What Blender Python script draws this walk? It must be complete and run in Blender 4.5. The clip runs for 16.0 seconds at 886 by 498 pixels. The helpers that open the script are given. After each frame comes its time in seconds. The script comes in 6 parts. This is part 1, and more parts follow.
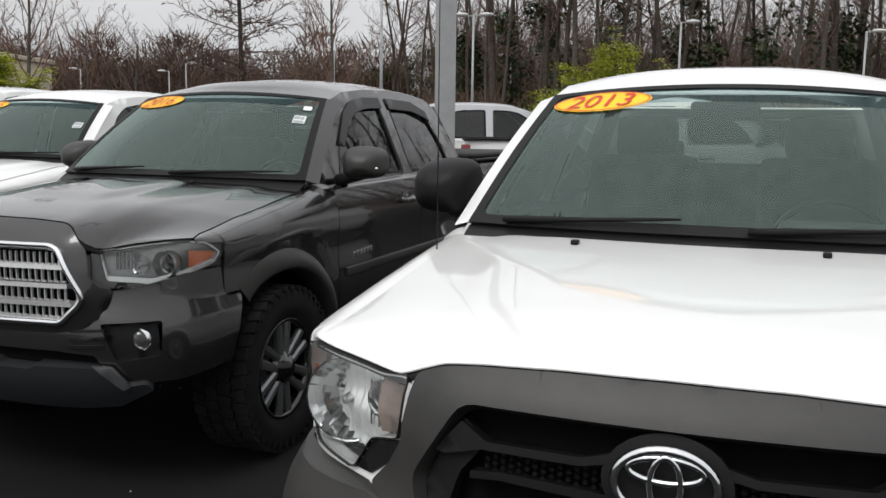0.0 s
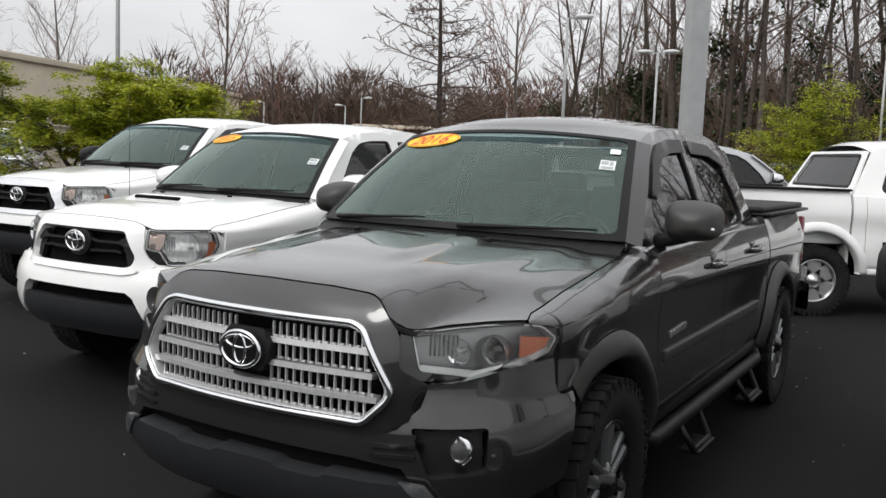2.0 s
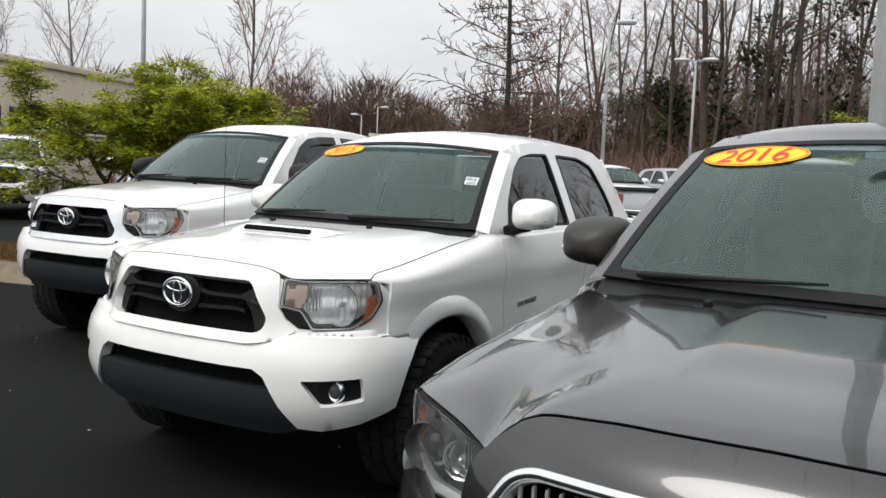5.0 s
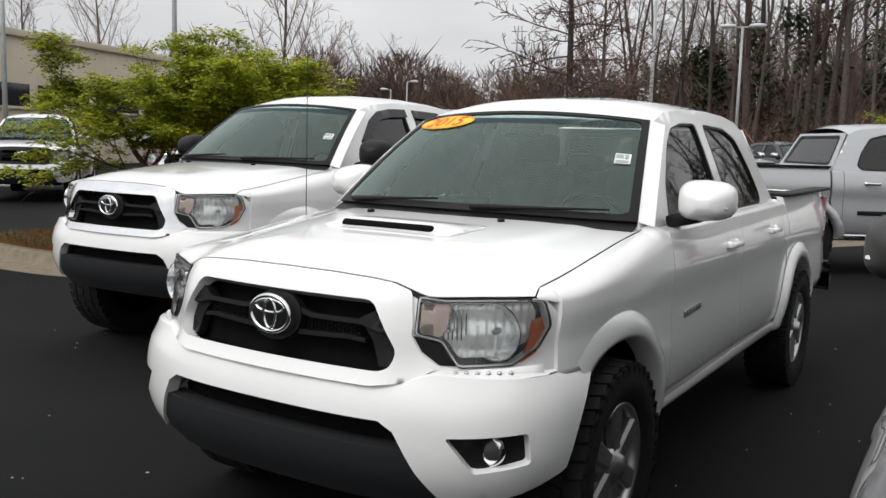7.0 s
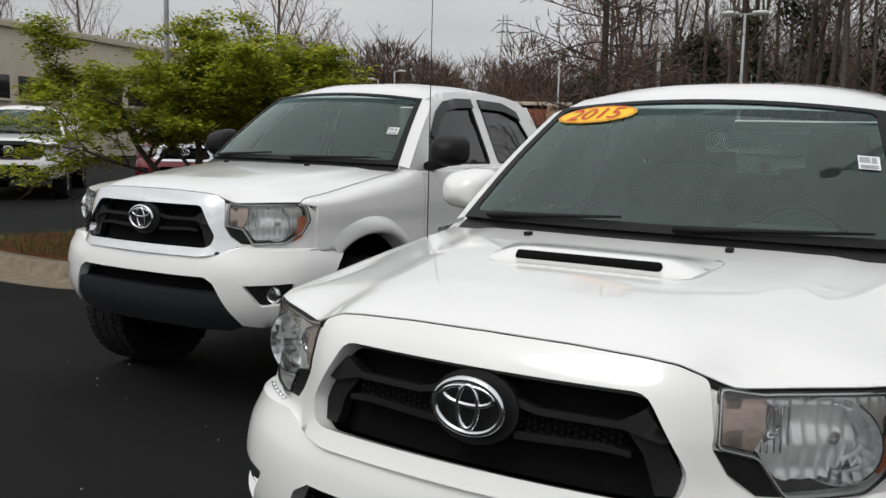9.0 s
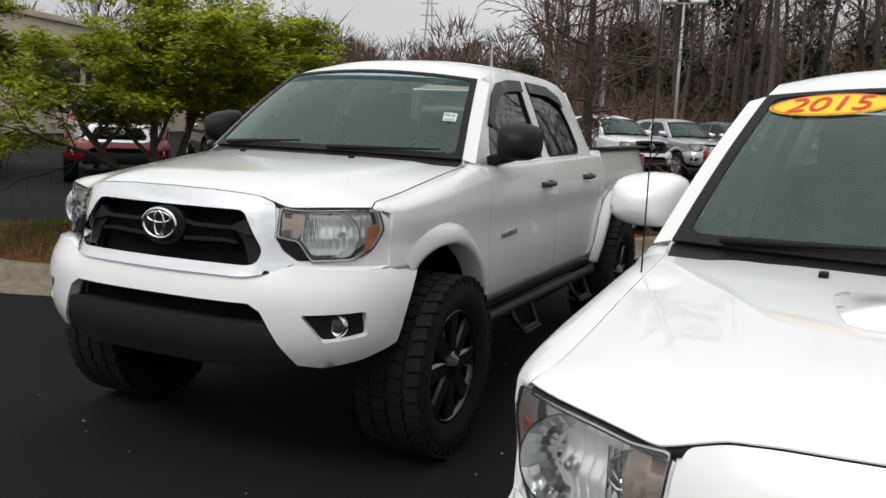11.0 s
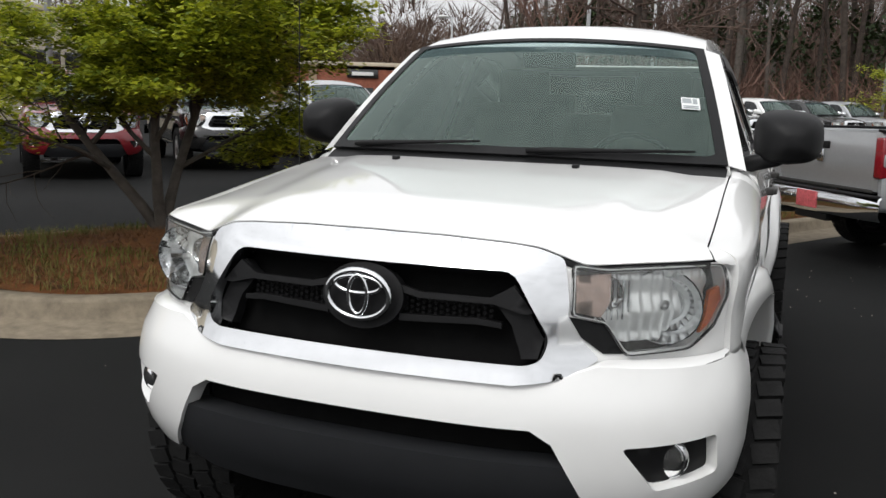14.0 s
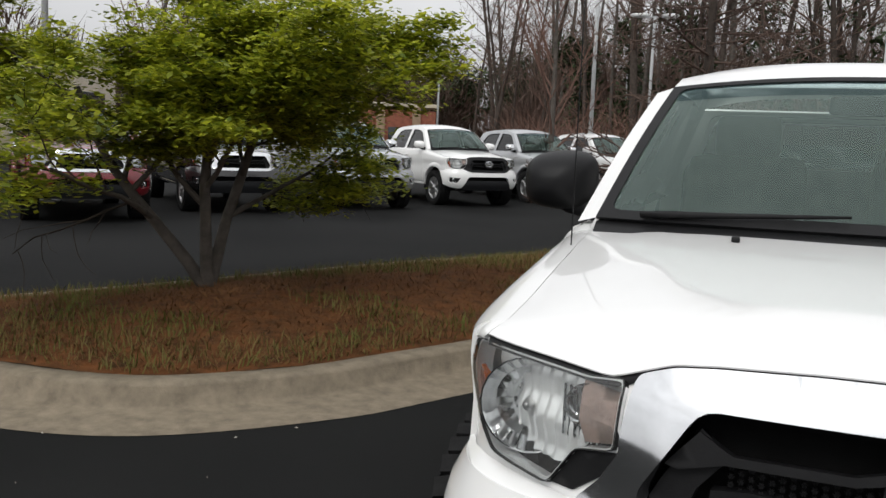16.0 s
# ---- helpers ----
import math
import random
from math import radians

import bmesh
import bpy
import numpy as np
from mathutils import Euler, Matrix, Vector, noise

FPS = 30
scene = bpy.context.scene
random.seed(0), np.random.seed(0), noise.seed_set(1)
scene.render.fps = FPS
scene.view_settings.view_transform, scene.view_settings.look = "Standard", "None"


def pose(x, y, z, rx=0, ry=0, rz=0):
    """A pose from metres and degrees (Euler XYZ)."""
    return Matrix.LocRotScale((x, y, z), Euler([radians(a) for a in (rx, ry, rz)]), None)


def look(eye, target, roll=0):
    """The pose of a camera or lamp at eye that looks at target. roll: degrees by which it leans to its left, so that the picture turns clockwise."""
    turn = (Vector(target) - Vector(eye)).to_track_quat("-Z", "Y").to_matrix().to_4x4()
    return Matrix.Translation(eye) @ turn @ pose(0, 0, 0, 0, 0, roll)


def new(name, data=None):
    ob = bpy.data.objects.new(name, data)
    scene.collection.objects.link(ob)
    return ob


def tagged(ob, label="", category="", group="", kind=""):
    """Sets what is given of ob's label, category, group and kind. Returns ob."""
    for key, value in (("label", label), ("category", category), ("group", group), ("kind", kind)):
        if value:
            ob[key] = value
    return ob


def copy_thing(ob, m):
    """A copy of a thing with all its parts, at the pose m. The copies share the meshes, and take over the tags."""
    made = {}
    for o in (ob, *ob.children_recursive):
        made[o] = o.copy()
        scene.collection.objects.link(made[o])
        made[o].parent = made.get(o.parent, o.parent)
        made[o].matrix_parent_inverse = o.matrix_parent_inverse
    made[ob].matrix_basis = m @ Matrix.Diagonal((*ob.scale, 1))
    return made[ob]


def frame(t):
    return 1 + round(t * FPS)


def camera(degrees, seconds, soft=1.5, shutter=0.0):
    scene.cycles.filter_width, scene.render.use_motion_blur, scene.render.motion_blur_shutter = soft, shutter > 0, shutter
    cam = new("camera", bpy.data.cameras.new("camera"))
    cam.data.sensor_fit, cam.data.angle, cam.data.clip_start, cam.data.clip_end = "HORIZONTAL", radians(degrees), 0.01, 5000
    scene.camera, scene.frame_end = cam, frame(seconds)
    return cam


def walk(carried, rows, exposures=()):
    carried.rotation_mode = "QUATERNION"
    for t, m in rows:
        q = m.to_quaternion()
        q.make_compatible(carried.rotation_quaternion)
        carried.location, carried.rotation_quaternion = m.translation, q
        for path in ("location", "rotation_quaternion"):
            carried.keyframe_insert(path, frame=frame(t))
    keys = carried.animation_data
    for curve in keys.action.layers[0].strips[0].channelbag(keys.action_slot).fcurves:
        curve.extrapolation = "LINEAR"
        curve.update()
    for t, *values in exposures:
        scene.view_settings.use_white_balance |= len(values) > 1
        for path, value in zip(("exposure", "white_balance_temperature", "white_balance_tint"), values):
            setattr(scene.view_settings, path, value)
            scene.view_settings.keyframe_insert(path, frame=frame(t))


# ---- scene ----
cam = camera(52.56, 16.0)
ROWS = [
    (0.0, 5.7882, -4.1345, 1.5244, 82.244, -0.748, 20.221),
    (0.5, 5.5293, -4.0348, 1.5428, 82.217, -0.845, 22.862),
    (1.0, 5.2747, -3.8596, 1.5440, 82.934, -1.706, 27.197),
    (1.5, 5.0512, -3.7181, 1.5605, 84.003, -1.886, 30.174),
    (2.0, 4.7446, -3.6151, 1.5528, 84.286, -2.146, 30.344),
    (2.5, 4.4768, -3.4791, 1.5520, 84.380, -2.270, 30.071),
    (3.0, 4.2193, -3.2425, 1.5531, 84.596, -2.118, 30.394),
    (3.5, 3.9464, -3.1082, 1.5470, 84.737, -2.243, 30.971),
    (4.0, 3.6075, -3.0156, 1.5672, 84.914, -2.508, 30.728),
    (6.5, 2.2927, -2.3297, 1.5465, 84.492, -1.705, 31.096),
    (7.0, 2.0411, -2.1652, 1.5468, 83.250, -1.633, 32.284),
    (7.5, 1.7468, -2.0723, 1.5521, 83.068, -1.241, 30.956),
    (8.0, 1.4617, -1.9809, 1.5556, 83.031, -1.176, 30.914),
    (8.5, 1.1799, -1.7937, 1.5591, 83.083, -1.182, 30.846),
    (9.0, 0.9257, -1.6514, 1.5612, 82.669, -1.391, 31.061),
    (9.5, 0.5876, -1.5619, 1.5704, 82.741, -1.676, 30.892),
    (12.0, -0.7363, -0.8270, 1.5439, 81.371, -2.463, 23.109),
    (12.5, -0.9887, -0.6397, 1.5614, 81.388, -2.260, 23.109),
    (13.0, -1.3143, -0.5685, 1.5454, 81.403, -2.248, 22.629),
    (13.5, -1.5920, -0.5002, 1.5471, 81.385, -2.056, 21.883),
    (14.0, -1.9092, -0.3184, 1.5591, 80.575, -1.540, 22.228),
    (14.5, -2.2208, -0.2053, 1.5556, 80.949, -1.483, 22.032),
    (15.0, -2.6017, -0.1316, 1.5647, 83.126, -1.883, 21.253),
    (15.5, -2.9084, 0.0260, 1.5466, 83.081, -2.056, 20.555),
    (16.0, -3.2120, 0.2111, 1.5751, 83.075, -2.242, 20.325),
]
walk(cam, [(t, pose(x, y, z, rx, ry, rz)) for t, x, y, z, rx, ry, rz in ROWS], [(0.0, 0.29), (1.5, 0.48), (4.0, 0.55), (7.0, 0.39), (8.5, 0.13), (9.5, -0.01), (10.5, 0.08), (12.0, 0.46), (13.2, 0.50), (14.0, 0.42), (14.7, 0.24), (16.0, 0.28)])
# ---- light ----
world = bpy.data.worlds.new("overcast_sky")
scene.world = world
world.use_nodes = True
wn = world.node_tree.nodes
wl = world.node_tree.links
wn.clear()
sky = wn.new("ShaderNodeTexSky")
sky.sky_type = "NISHITA"
sky.sun_disc = False
sky.sun_elevation = radians(52)
sky.sun_rotation = radians(200)
sky.air_density, sky.dust_density, sky.ozone_density = 1.0, 3.0, 1.0
grey = wn.new("ShaderNodeHueSaturation")
grey.inputs["Saturation"].default_value = 0.10
wl.new(sky.outputs[0], grey.inputs["Color"])
cover = wn.new("ShaderNodeMix")
cover.data_type = "RGBA"
cover.inputs[0].default_value = 0.72
cover.inputs[7].default_value = (7.93, 8.0, 8.2, 1)
wl.new(grey.outputs[0], cover.inputs[6])
cl_tc = wn.new("ShaderNodeTexCoord")
cl_map = wn.new("ShaderNodeMapping")
cl_map.inputs["Scale"].default_value = (1.0, 1.0, 3.2)
cl_n = wn.new("ShaderNodeTexNoise")
cl_n.inputs["Scale"].default_value = 2.2
cl_n.inputs["Detail"].default_value = 5
cl_r = wn.new("ShaderNodeMapRange")
cl_r.inputs[1].default_value, cl_r.inputs[2].default_value = 0.3, 0.75
cl_r.inputs[3].default_value, cl_r.inputs[4].default_value = 0.84, 1.12
cl_m = wn.new("ShaderNodeVectorMath")
cl_m.operation = "SCALE"
wl.new(cl_tc.outputs["Generated"], cl_map.inputs[0])
wl.new(cl_map.outputs[0], cl_n.inputs["Vector"])
wl.new(cl_n.outputs[0], cl_r.inputs[0])
wl.new(cover.outputs[2], cl_m.inputs[0])
wl.new(cl_r.outputs[0], cl_m.inputs["Scale"])
bg = wn.new("ShaderNodeBackground")
bg.inputs["Strength"].default_value = 0.10
wout = wn.new("ShaderNodeOutputWorld")
# an overcast dome: brighter overhead than at the horizon
dome_s = wn.new("ShaderNodeSeparateXYZ")
dome_r = wn.new("ShaderNodeMapRange")
dome_r.inputs[1].default_value, dome_r.inputs[2].default_value = 0.0, 0.9
dome_r.inputs[3].default_value, dome_r.inputs[4].default_value = 0.80, 1.40
dome_m = wn.new("ShaderNodeVectorMath")
dome_m.operation = "SCALE"
wl.new(cl_tc.outputs["Generated"], dome_s.inputs[0])
wl.new(dome_s.outputs["Z"], dome_r.inputs[0])
wl.new(cl_m.outputs[0], dome_m.inputs[0])
wl.new(dome_r.outputs[0], dome_m.inputs["Scale"])
wl.new(dome_m.outputs[0], bg.inputs["Color"])
wl.new(bg.outputs[0], wout.inputs[0])
sun_data = bpy.data.lights.new("sun", "SUN")
sun_data.energy = 1.0
sun_data.angle = radians(25)
sun_data.color = (1.0, 0.98, 0.955)
sun = new("sun", sun_data)
sun.matrix_world = look((-6, -20, 30), (0, 4, 0))

# ---- materials ----


def nodes_of(name):
    m = bpy.data.materials.new(name)
    m.use_nodes = True
    nt = m.node_tree
    return m, nt, nt.nodes["Principled BSDF"]


def mat(name, color, rough=0.5, metal=0.0, coat=0.0, vary=0.0, scale=6.0, bump=0.0, bscale=60.0, spec=0.5, second=None):
    """A principled material with two scales of variation in colour and a fine relief."""
    m, nt, b = nodes_of(name)
    b.inputs["Base Color"].default_value = (*color, 1)
    b.inputs["Roughness"].default_value = rough
    b.inputs["Metallic"].default_value = metal
    b.inputs["Coat Weight"].default_value = coat
    b.inputs["Coat Roughness"].default_value = 0.03
    b.inputs["Specular IOR Level"].default_value = spec
    tc = nt.nodes.new("ShaderNodeTexCoord")
    if vary > 0 or second:
        n1 = nt.nodes.new("ShaderNodeTexNoise")
        n1.inputs["Scale"].default_value = scale
        n1.inputs["Detail"].default_value = 8
        n1.inputs["Roughness"].default_value = 0.65
        nt.links.new(tc.outputs["Object"], n1.inputs["Vector"])
        mr = nt.nodes.new("ShaderNodeMapRange")
        mr.inputs[1].default_value, mr.inputs[2].default_value = 0.32, 0.68
        nt.links.new(n1.outputs[0], mr.inputs[0])
        mx = nt.nodes.new("ShaderNodeMix")
        mx.data_type = "RGBA"
        lo = second or tuple(c * (1 - vary) for c in color)
        hi = color if second else tuple(min(1, c * (1 + vary)) for c in color)
        mx.inputs[6].default_value, mx.inputs[7].default_value = (*lo, 1), (*hi, 1)
        nt.links.new(mr.outputs[0], mx.inputs[0])
        nt.links.new(mx.outputs[2], b.inputs["Base Color"])
    if bump > 0:
        n2 = nt.nodes.new("ShaderNodeTexNoise")
        n2.inputs["Scale"].default_value = bscale
        n2.inputs["Detail"].default_value = 5
        nt.links.new(tc.outputs["Object"], n2.inputs["Vector"])
        bp = nt.nodes.new("ShaderNodeBump")
        bp.inputs["Strength"].default_value = bump
        bp.inputs["Distance"].default_value = 0.6 / bscale
        nt.links.new(n2.outputs[0], bp.inputs["Height"])
        nt.links.new(bp.outputs[0], b.inputs["Normal"])
    return m


def glass_mat(name, tint, rough=0.02, ior=1.5, body=None, share=0.0, gloss=(1, 1, 1)):
    """Thin tinted glass: a clear sheet with a Fresnel gloss, and a share of diffuse body colour."""
    m = bpy.data.materials.new(name)
    m.use_nodes = True
    nt = m.node_tree
    nt.nodes.clear()
    tr = nt.nodes.new("ShaderNodeBsdfTransparent")
    tr.inputs[0].default_value = (*tint, 1)
    gl = nt.nodes.new("ShaderNodeBsdfGlossy")
    gl.inputs["Roughness"].default_value = rough
    gl.inputs["Color"].default_value = (*gloss, 1)
    fr = nt.nodes.new("ShaderNodeFresnel")
    fr.inputs[0].default_value = ior
    under = tr
    if body:
        df = nt.nodes.new("ShaderNodeBsdfDiffuse")
        df.inputs[0].default_value = (*body, 1)
        m1 = nt.nodes.new("ShaderNodeMixShader")
        m1.inputs[0].default_value = share
        nt.links.new(tr.outputs[0], m1.inputs[1])
        nt.links.new(df.outputs[0], m1.inputs[2])
        under = m1
    mx = nt.nodes.new("ShaderNodeMixShader")
    out = nt.nodes.new("ShaderNodeOutputMaterial")
    nt.links.new(fr.outputs[0], mx.inputs[0])
    nt.links.new(under.outputs[0], mx.inputs[1])
    nt.links.new(gl.outputs[0], mx.inputs[2])
    nt.links.new(mx.outputs[0], out.inputs[0])
    return m


WHITE = mat("white_paint", (0.80, 0.80, 0.785), 0.32, 0, 1.0, 0.015, 3)
DARK = mat("dark_grey_metallic_paint", (0.029, 0.0285, 0.0285), 0.22, 0.55, 1.0, 0.05, 40)
SILVER = mat("silver_metallic_paint", (0.43, 0.44, 0.45), 0.32, 0.5, 1.0, 0.03, 30)
GREYPAINT = mat("grey_metallic_paint", (0.17, 0.175, 0.18), 0.30, 0.6, 1.0, 0.03, 30)
REDPAINT = mat("red_paint", (0.17, 0.006, 0.012), 0.30, 0.1, 1.0, 0.04, 10)
BLACKPAINT = mat("black_paint", (0.012, 0.012, 0.013), 0.25, 0.1, 1.0, 0.04, 10)
CHROME = mat("chrome", (0.78, 0.79, 0.80), 0.09, 1.0, 0, 0.03, 12)
SATIN = mat("satin_silver", (0.52, 0.52, 0.52), 0.30, 1.0, 0, 0.06, 20)
ALLOY = mat("alloy_wheel", (0.46, 0.46, 0.46), 0.34, 0.9, 0, 0.10, 14)
BLACK = mat("black_plastic", (0.008, 0.008, 0.0085), 0.5, 0, 0, 0.2, 25, 0.15, 260, 0.2)
GREYPLASTIC = mat("dark_grey_plastic", (0.028, 0.0265, 0.025), 0.5, 0, 0, 0.15, 14, 0.2, 300)
SLATE = mat("textured_valance_plastic", (0.013, 0.014, 0.016), 0.6, 0, 0, 0.15, 14, 0.25, 300)
GLOSSBLACK = mat("gloss_black", (0.008, 0.008, 0.008), 0.12, 0, 0.6, 0.1, 10)
VISOR = mat("smoked_visor_plastic", (0.010, 0.010, 0.011), 0.38, 0, 0, 0.1, 10)
# near-black base: the shade of cavities and wheel wells is put into the colour
CAVITY_SHADE = mat("cavity_shade_black", (0.004, 0.004, 0.004), 0.9, 0, 0, 0.3, 20, 0, 60, 0.1)
RUBBER = mat("tyre_rubber", (0.011, 0.011, 0.011), 0.85, 0, 0, 0.35, 18, 0.4, 90, 0.2)
LETTER = mat("raised_white_lettering", (0.30, 0.30, 0.29), 0.7, 0, 0, 0.25, 30)
CABIN = mat("cabin_grey_cloth", (0.10, 0.10, 0.095), 0.9, 0, 0, 0.2, 12, 0.3, 120)
CABINTAN = mat("cabin_trim", (0.055, 0.055, 0.053), 0.8, 0, 0, 0.15, 12, 0.2, 120)
# the green diffuse share paints a haze of reflected sky into the screen
SCREEN = glass_mat("windscreen_glass", (0.70, 0.79, 0.74), 0.02, 1.62, (0.22, 0.34, 0.29), 0.07, (0.84, 1.0, 0.94))
SHADEBAND = glass_mat("shade_band_tint", (0.66, 0.71, 0.74), 0.02, 1.001)
PRIVACY = glass_mat("privacy_glass", (0.10, 0.11, 0.11), 0.02, 1.55, (0.02, 0.02, 0.02), 0.4)
SIDEGLASS = glass_mat("side_glass", (0.14, 0.16, 0.155), 0.02, 1.5)
LENS = glass_mat("clear_lamp_lens", (0.96, 0.97, 0.96), 0.04, 1.4, (0.80, 0.81, 0.79), 0.05)
REFLECTOR = mat("lamp_reflector", (0.90, 0.91, 0.91), 0.20, 0.30, 0.3, 0.08, 40)
GRILLESILVER = mat("silver_grille_paint", (0.62, 0.62, 0.62), 0.30, 0.55, 0, 0.08, 30)
AMBER = mat("amber_reflector", (0.72, 0.15, 0.02), 0.2, 0, 0.6, 0.15, 60)
TURN = mat("smoky_turn_lamp", (0.36, 0.26, 0.22), 0.18, 0.6, 0.4, 0.35, 55, 0.3, 120)
REDLENS = mat("red_lamp_lens", (0.22, 0.008, 0.014), 0.15, 0, 0.7, 0.3, 40)
YELLOW = mat("yellow_decal", (0.86, 0.56, 0.012), 0.45, 0, 0, 0.03, 20)
REDINK = mat("red_decal_ink", (0.62, 0.035, 0.015), 0.45, 0, 0, 0.05, 20)
PAPER = mat("white_paper", (0.78, 0.80, 0.79), 0.7, 0, 0, 0.03, 20)
PRINT = mat("grey_print", (0.33, 0.36, 0.37), 0.7, 0, 0, 0.05, 20)

# ---- mesh helpers ----
from mathutils.geometry import delaunay_2d_cdt


def mesh_of(verts, faces, smooth=True, name="part"):
    me = bpy.data.meshes.new(name)
    me.from_pydata([tuple(v) for v in verts], [], [tuple(f) for f in faces])
    if smooth:
        me.polygons.foreach_set("use_smooth", [True] * len(me.polygons))
    me.update()
    return me


def part(name, data, material, parent=None, label="", smooth=None):
    if isinstance(data, bmesh.types.BMesh):
        me = bpy.data.meshes.new(name)
        data.to_mesh(me)
        data.free()
        if smooth:
            me.polygons.foreach_set("use_smooth", [True] * len(me.polygons))
        data = me
    if not data.materials:
        data.materials.append(material)
    data.name = name
    ob = new(name, data)
    if parent:
        ob.parent = parent
    if label:
        ob["label"] = label
    return ob


def mirrored(me):
    n = len(me.vertices)
    co = np.empty(n * 3)
    me.vertices.foreach_get("co", co)
    co = co.reshape(-1, 3)
    co[:, 0] *= -1
    faces = [tuple(reversed(p.vertices)) for p in me.polygons]
    sm = me.polygons[0].use_smooth if len(me.polygons) else True
    return mesh_of(co, faces, sm)


def inside(poly, pts):
    x, y = pts[:, 0], pts[:, 1]
    c = np.zeros(len(pts), bool)
    n = len(poly)
    for i in range(n):
        x1, y1 = poly[i]
        x2, y2 = poly[(i + 1) % n]
        if y1 == y2:
            continue
        k = ((y1 > y) != (y2 > y)) & (x < (x2 - x1) * (y - y1) / (y2 - y1) + x1)
        c ^= k
    return c


def rounded(poly, r=0.02, n=3):
    """A polygon with its corners cut round."""
    out = []
    m = len(poly)
    for i in range(m):
        p0, p, p1 = (np.array(poly[(i + k) % m], float) for k in (-1, 0, 1))
        a, b = p0 - p, p1 - p
        la, lb = np.linalg.norm(a), np.linalg.norm(b)
        d = min(r, la * 0.45, lb * 0.45)
        s, e = p + a / la * d, p + b / lb * d
        for k in range(n + 1):
            t = k / n
            out.append(tuple((1 - t) ** 2 * s + 2 * t * (1 - t) * p + t * t * e))
    return out


def divided(poly, step):
    out = []
    for i in range(len(poly)):
        a, b = np.array(poly[i], float), np.array(poly[(i + 1) % len(poly)], float)
        k = max(1, int(np.ceil(np.linalg.norm(b - a) / step)))
        out += [tuple(a + (b - a) * j / k) for j in range(k)]
    return out


def panel(outline, fmap, holes=(), step=0.05, flange=0.02, hflange=None, centre=(0, 2.4, 0.9), push=0.0):
    """A curved sheet: a polygon with holes, laid on the surface fmap(a, b), with edges turned in by flange."""
    loops = [divided(outline, step)] + [divided(h, step) for h in holes]
    pts, edges = [], []
    for lp in loops:
        k = len(pts)
        pts += lp
        edges += [(k + i, k + (i + 1) % len(lp)) for i in range(len(lp))]
    o = np.array(outline)
    lo, hi = o.min(0), o.max(0)
    gx, gy = np.meshgrid(np.arange(lo[0] + step / 2, hi[0], step), np.arange(lo[1] + step / 2, hi[1], step))
    g = np.stack([gx.ravel(), gy.ravel()], 1)
    if len(g):
        ok = inside(outline, g)
        for h in holes:
            ok &= ~inside(h, g)
        b = np.array(pts)
        g = g[ok]
        if len(g):
            dist = np.sqrt(((g[:, None] - b[None]) ** 2).sum(2)).min(1)
            pts = pts + [tuple(v) for v in g[dist > step * 0.45]]
    vs, _, fs, *_ = delaunay_2d_cdt([Vector(p) for p in pts], edges, [], 0, 1e-6)
    v2 = np.array([tuple(v) for v in vs])
    f = np.array([t for t in fs if len(t) == 3])
    cen = v2[f].mean(1)
    ok = inside(outline, cen)
    for h in holes:
        ok &= ~inside(h, cen)
    f = f[ok]
    v3 = np.array([fmap(a, b) for a, b in v2], float)
    nrm = np.zeros_like(v3)
    fn = np.cross(v3[f[:, 1]] - v3[f[:, 0]], v3[f[:, 2]] - v3[f[:, 0]])
    if (fn * (np.array(centre) - v3[f].mean(1))).sum() > 0:
        f = f[:, ::-1]
        fn = -fn
    for k in range(3):
        np.add.at(nrm, f[:, k], fn)
    nrm /= np.maximum(np.linalg.norm(nrm, axis=1, keepdims=True), 1e-12)
    v3 = v3 + nrm * push
    faces = [tuple(int(i) for i in t) for t in f]
    verts = [tuple(v) for v in v3]
    if flange:
        count = {}
        for t in faces:
            for i in range(3):
                a, b = t[i], t[(i + 1) % 3]
                if (b, a) in count:
                    del count[(b, a)]
                else:
                    count[(a, b)] = 1
        base, made = len(verts), {}

        def dup(i):
            if i not in made:
                made[i] = (len(verts), len(verts) + 1)
                verts.append(tuple(v3[i]))
                verts.append(tuple(v3[i] - nrm[i] * flange))
            return made[i]

        for a, b in count:
            p, q = dup(a), dup(b)
            faces.append((q[0], p[0], p[1], q[1]))
    return mesh_of(verts, faces)


def grid_mesh(rows, close=False):
    """A sheet through rows of points of equal length."""
    n, k = len(rows), len(rows[0])
    verts = [p for r in rows for p in r]
    faces = []
    for i in range(n - 1):
        for j in range(k - (0 if close else 1)):
            a, b = i * k + j, i * k + (j + 1) % k
            faces.append((a, b, b + k, a + k))
    return verts, faces


def lathe(profile, n=32, axis="x", a0=0.0, a1=2 * math.pi):
    """Turn (along, radius) points round the axis."""
    rows = []
    full = abs(a1 - a0 - 2 * math.pi) < 1e-6
    for r in profile:
        row = []
        for i in range(n if full else n + 1):
            t = a0 + (a1 - a0) * i / n
            c, s = r[1] * math.cos(t), r[1] * math.sin(t)
            row.append({"x": (r[0], c, s), "y": (c, r[0], s), "z": (c, s, r[0])}[axis])
        rows.append(row)
    return grid_mesh(rows, full)


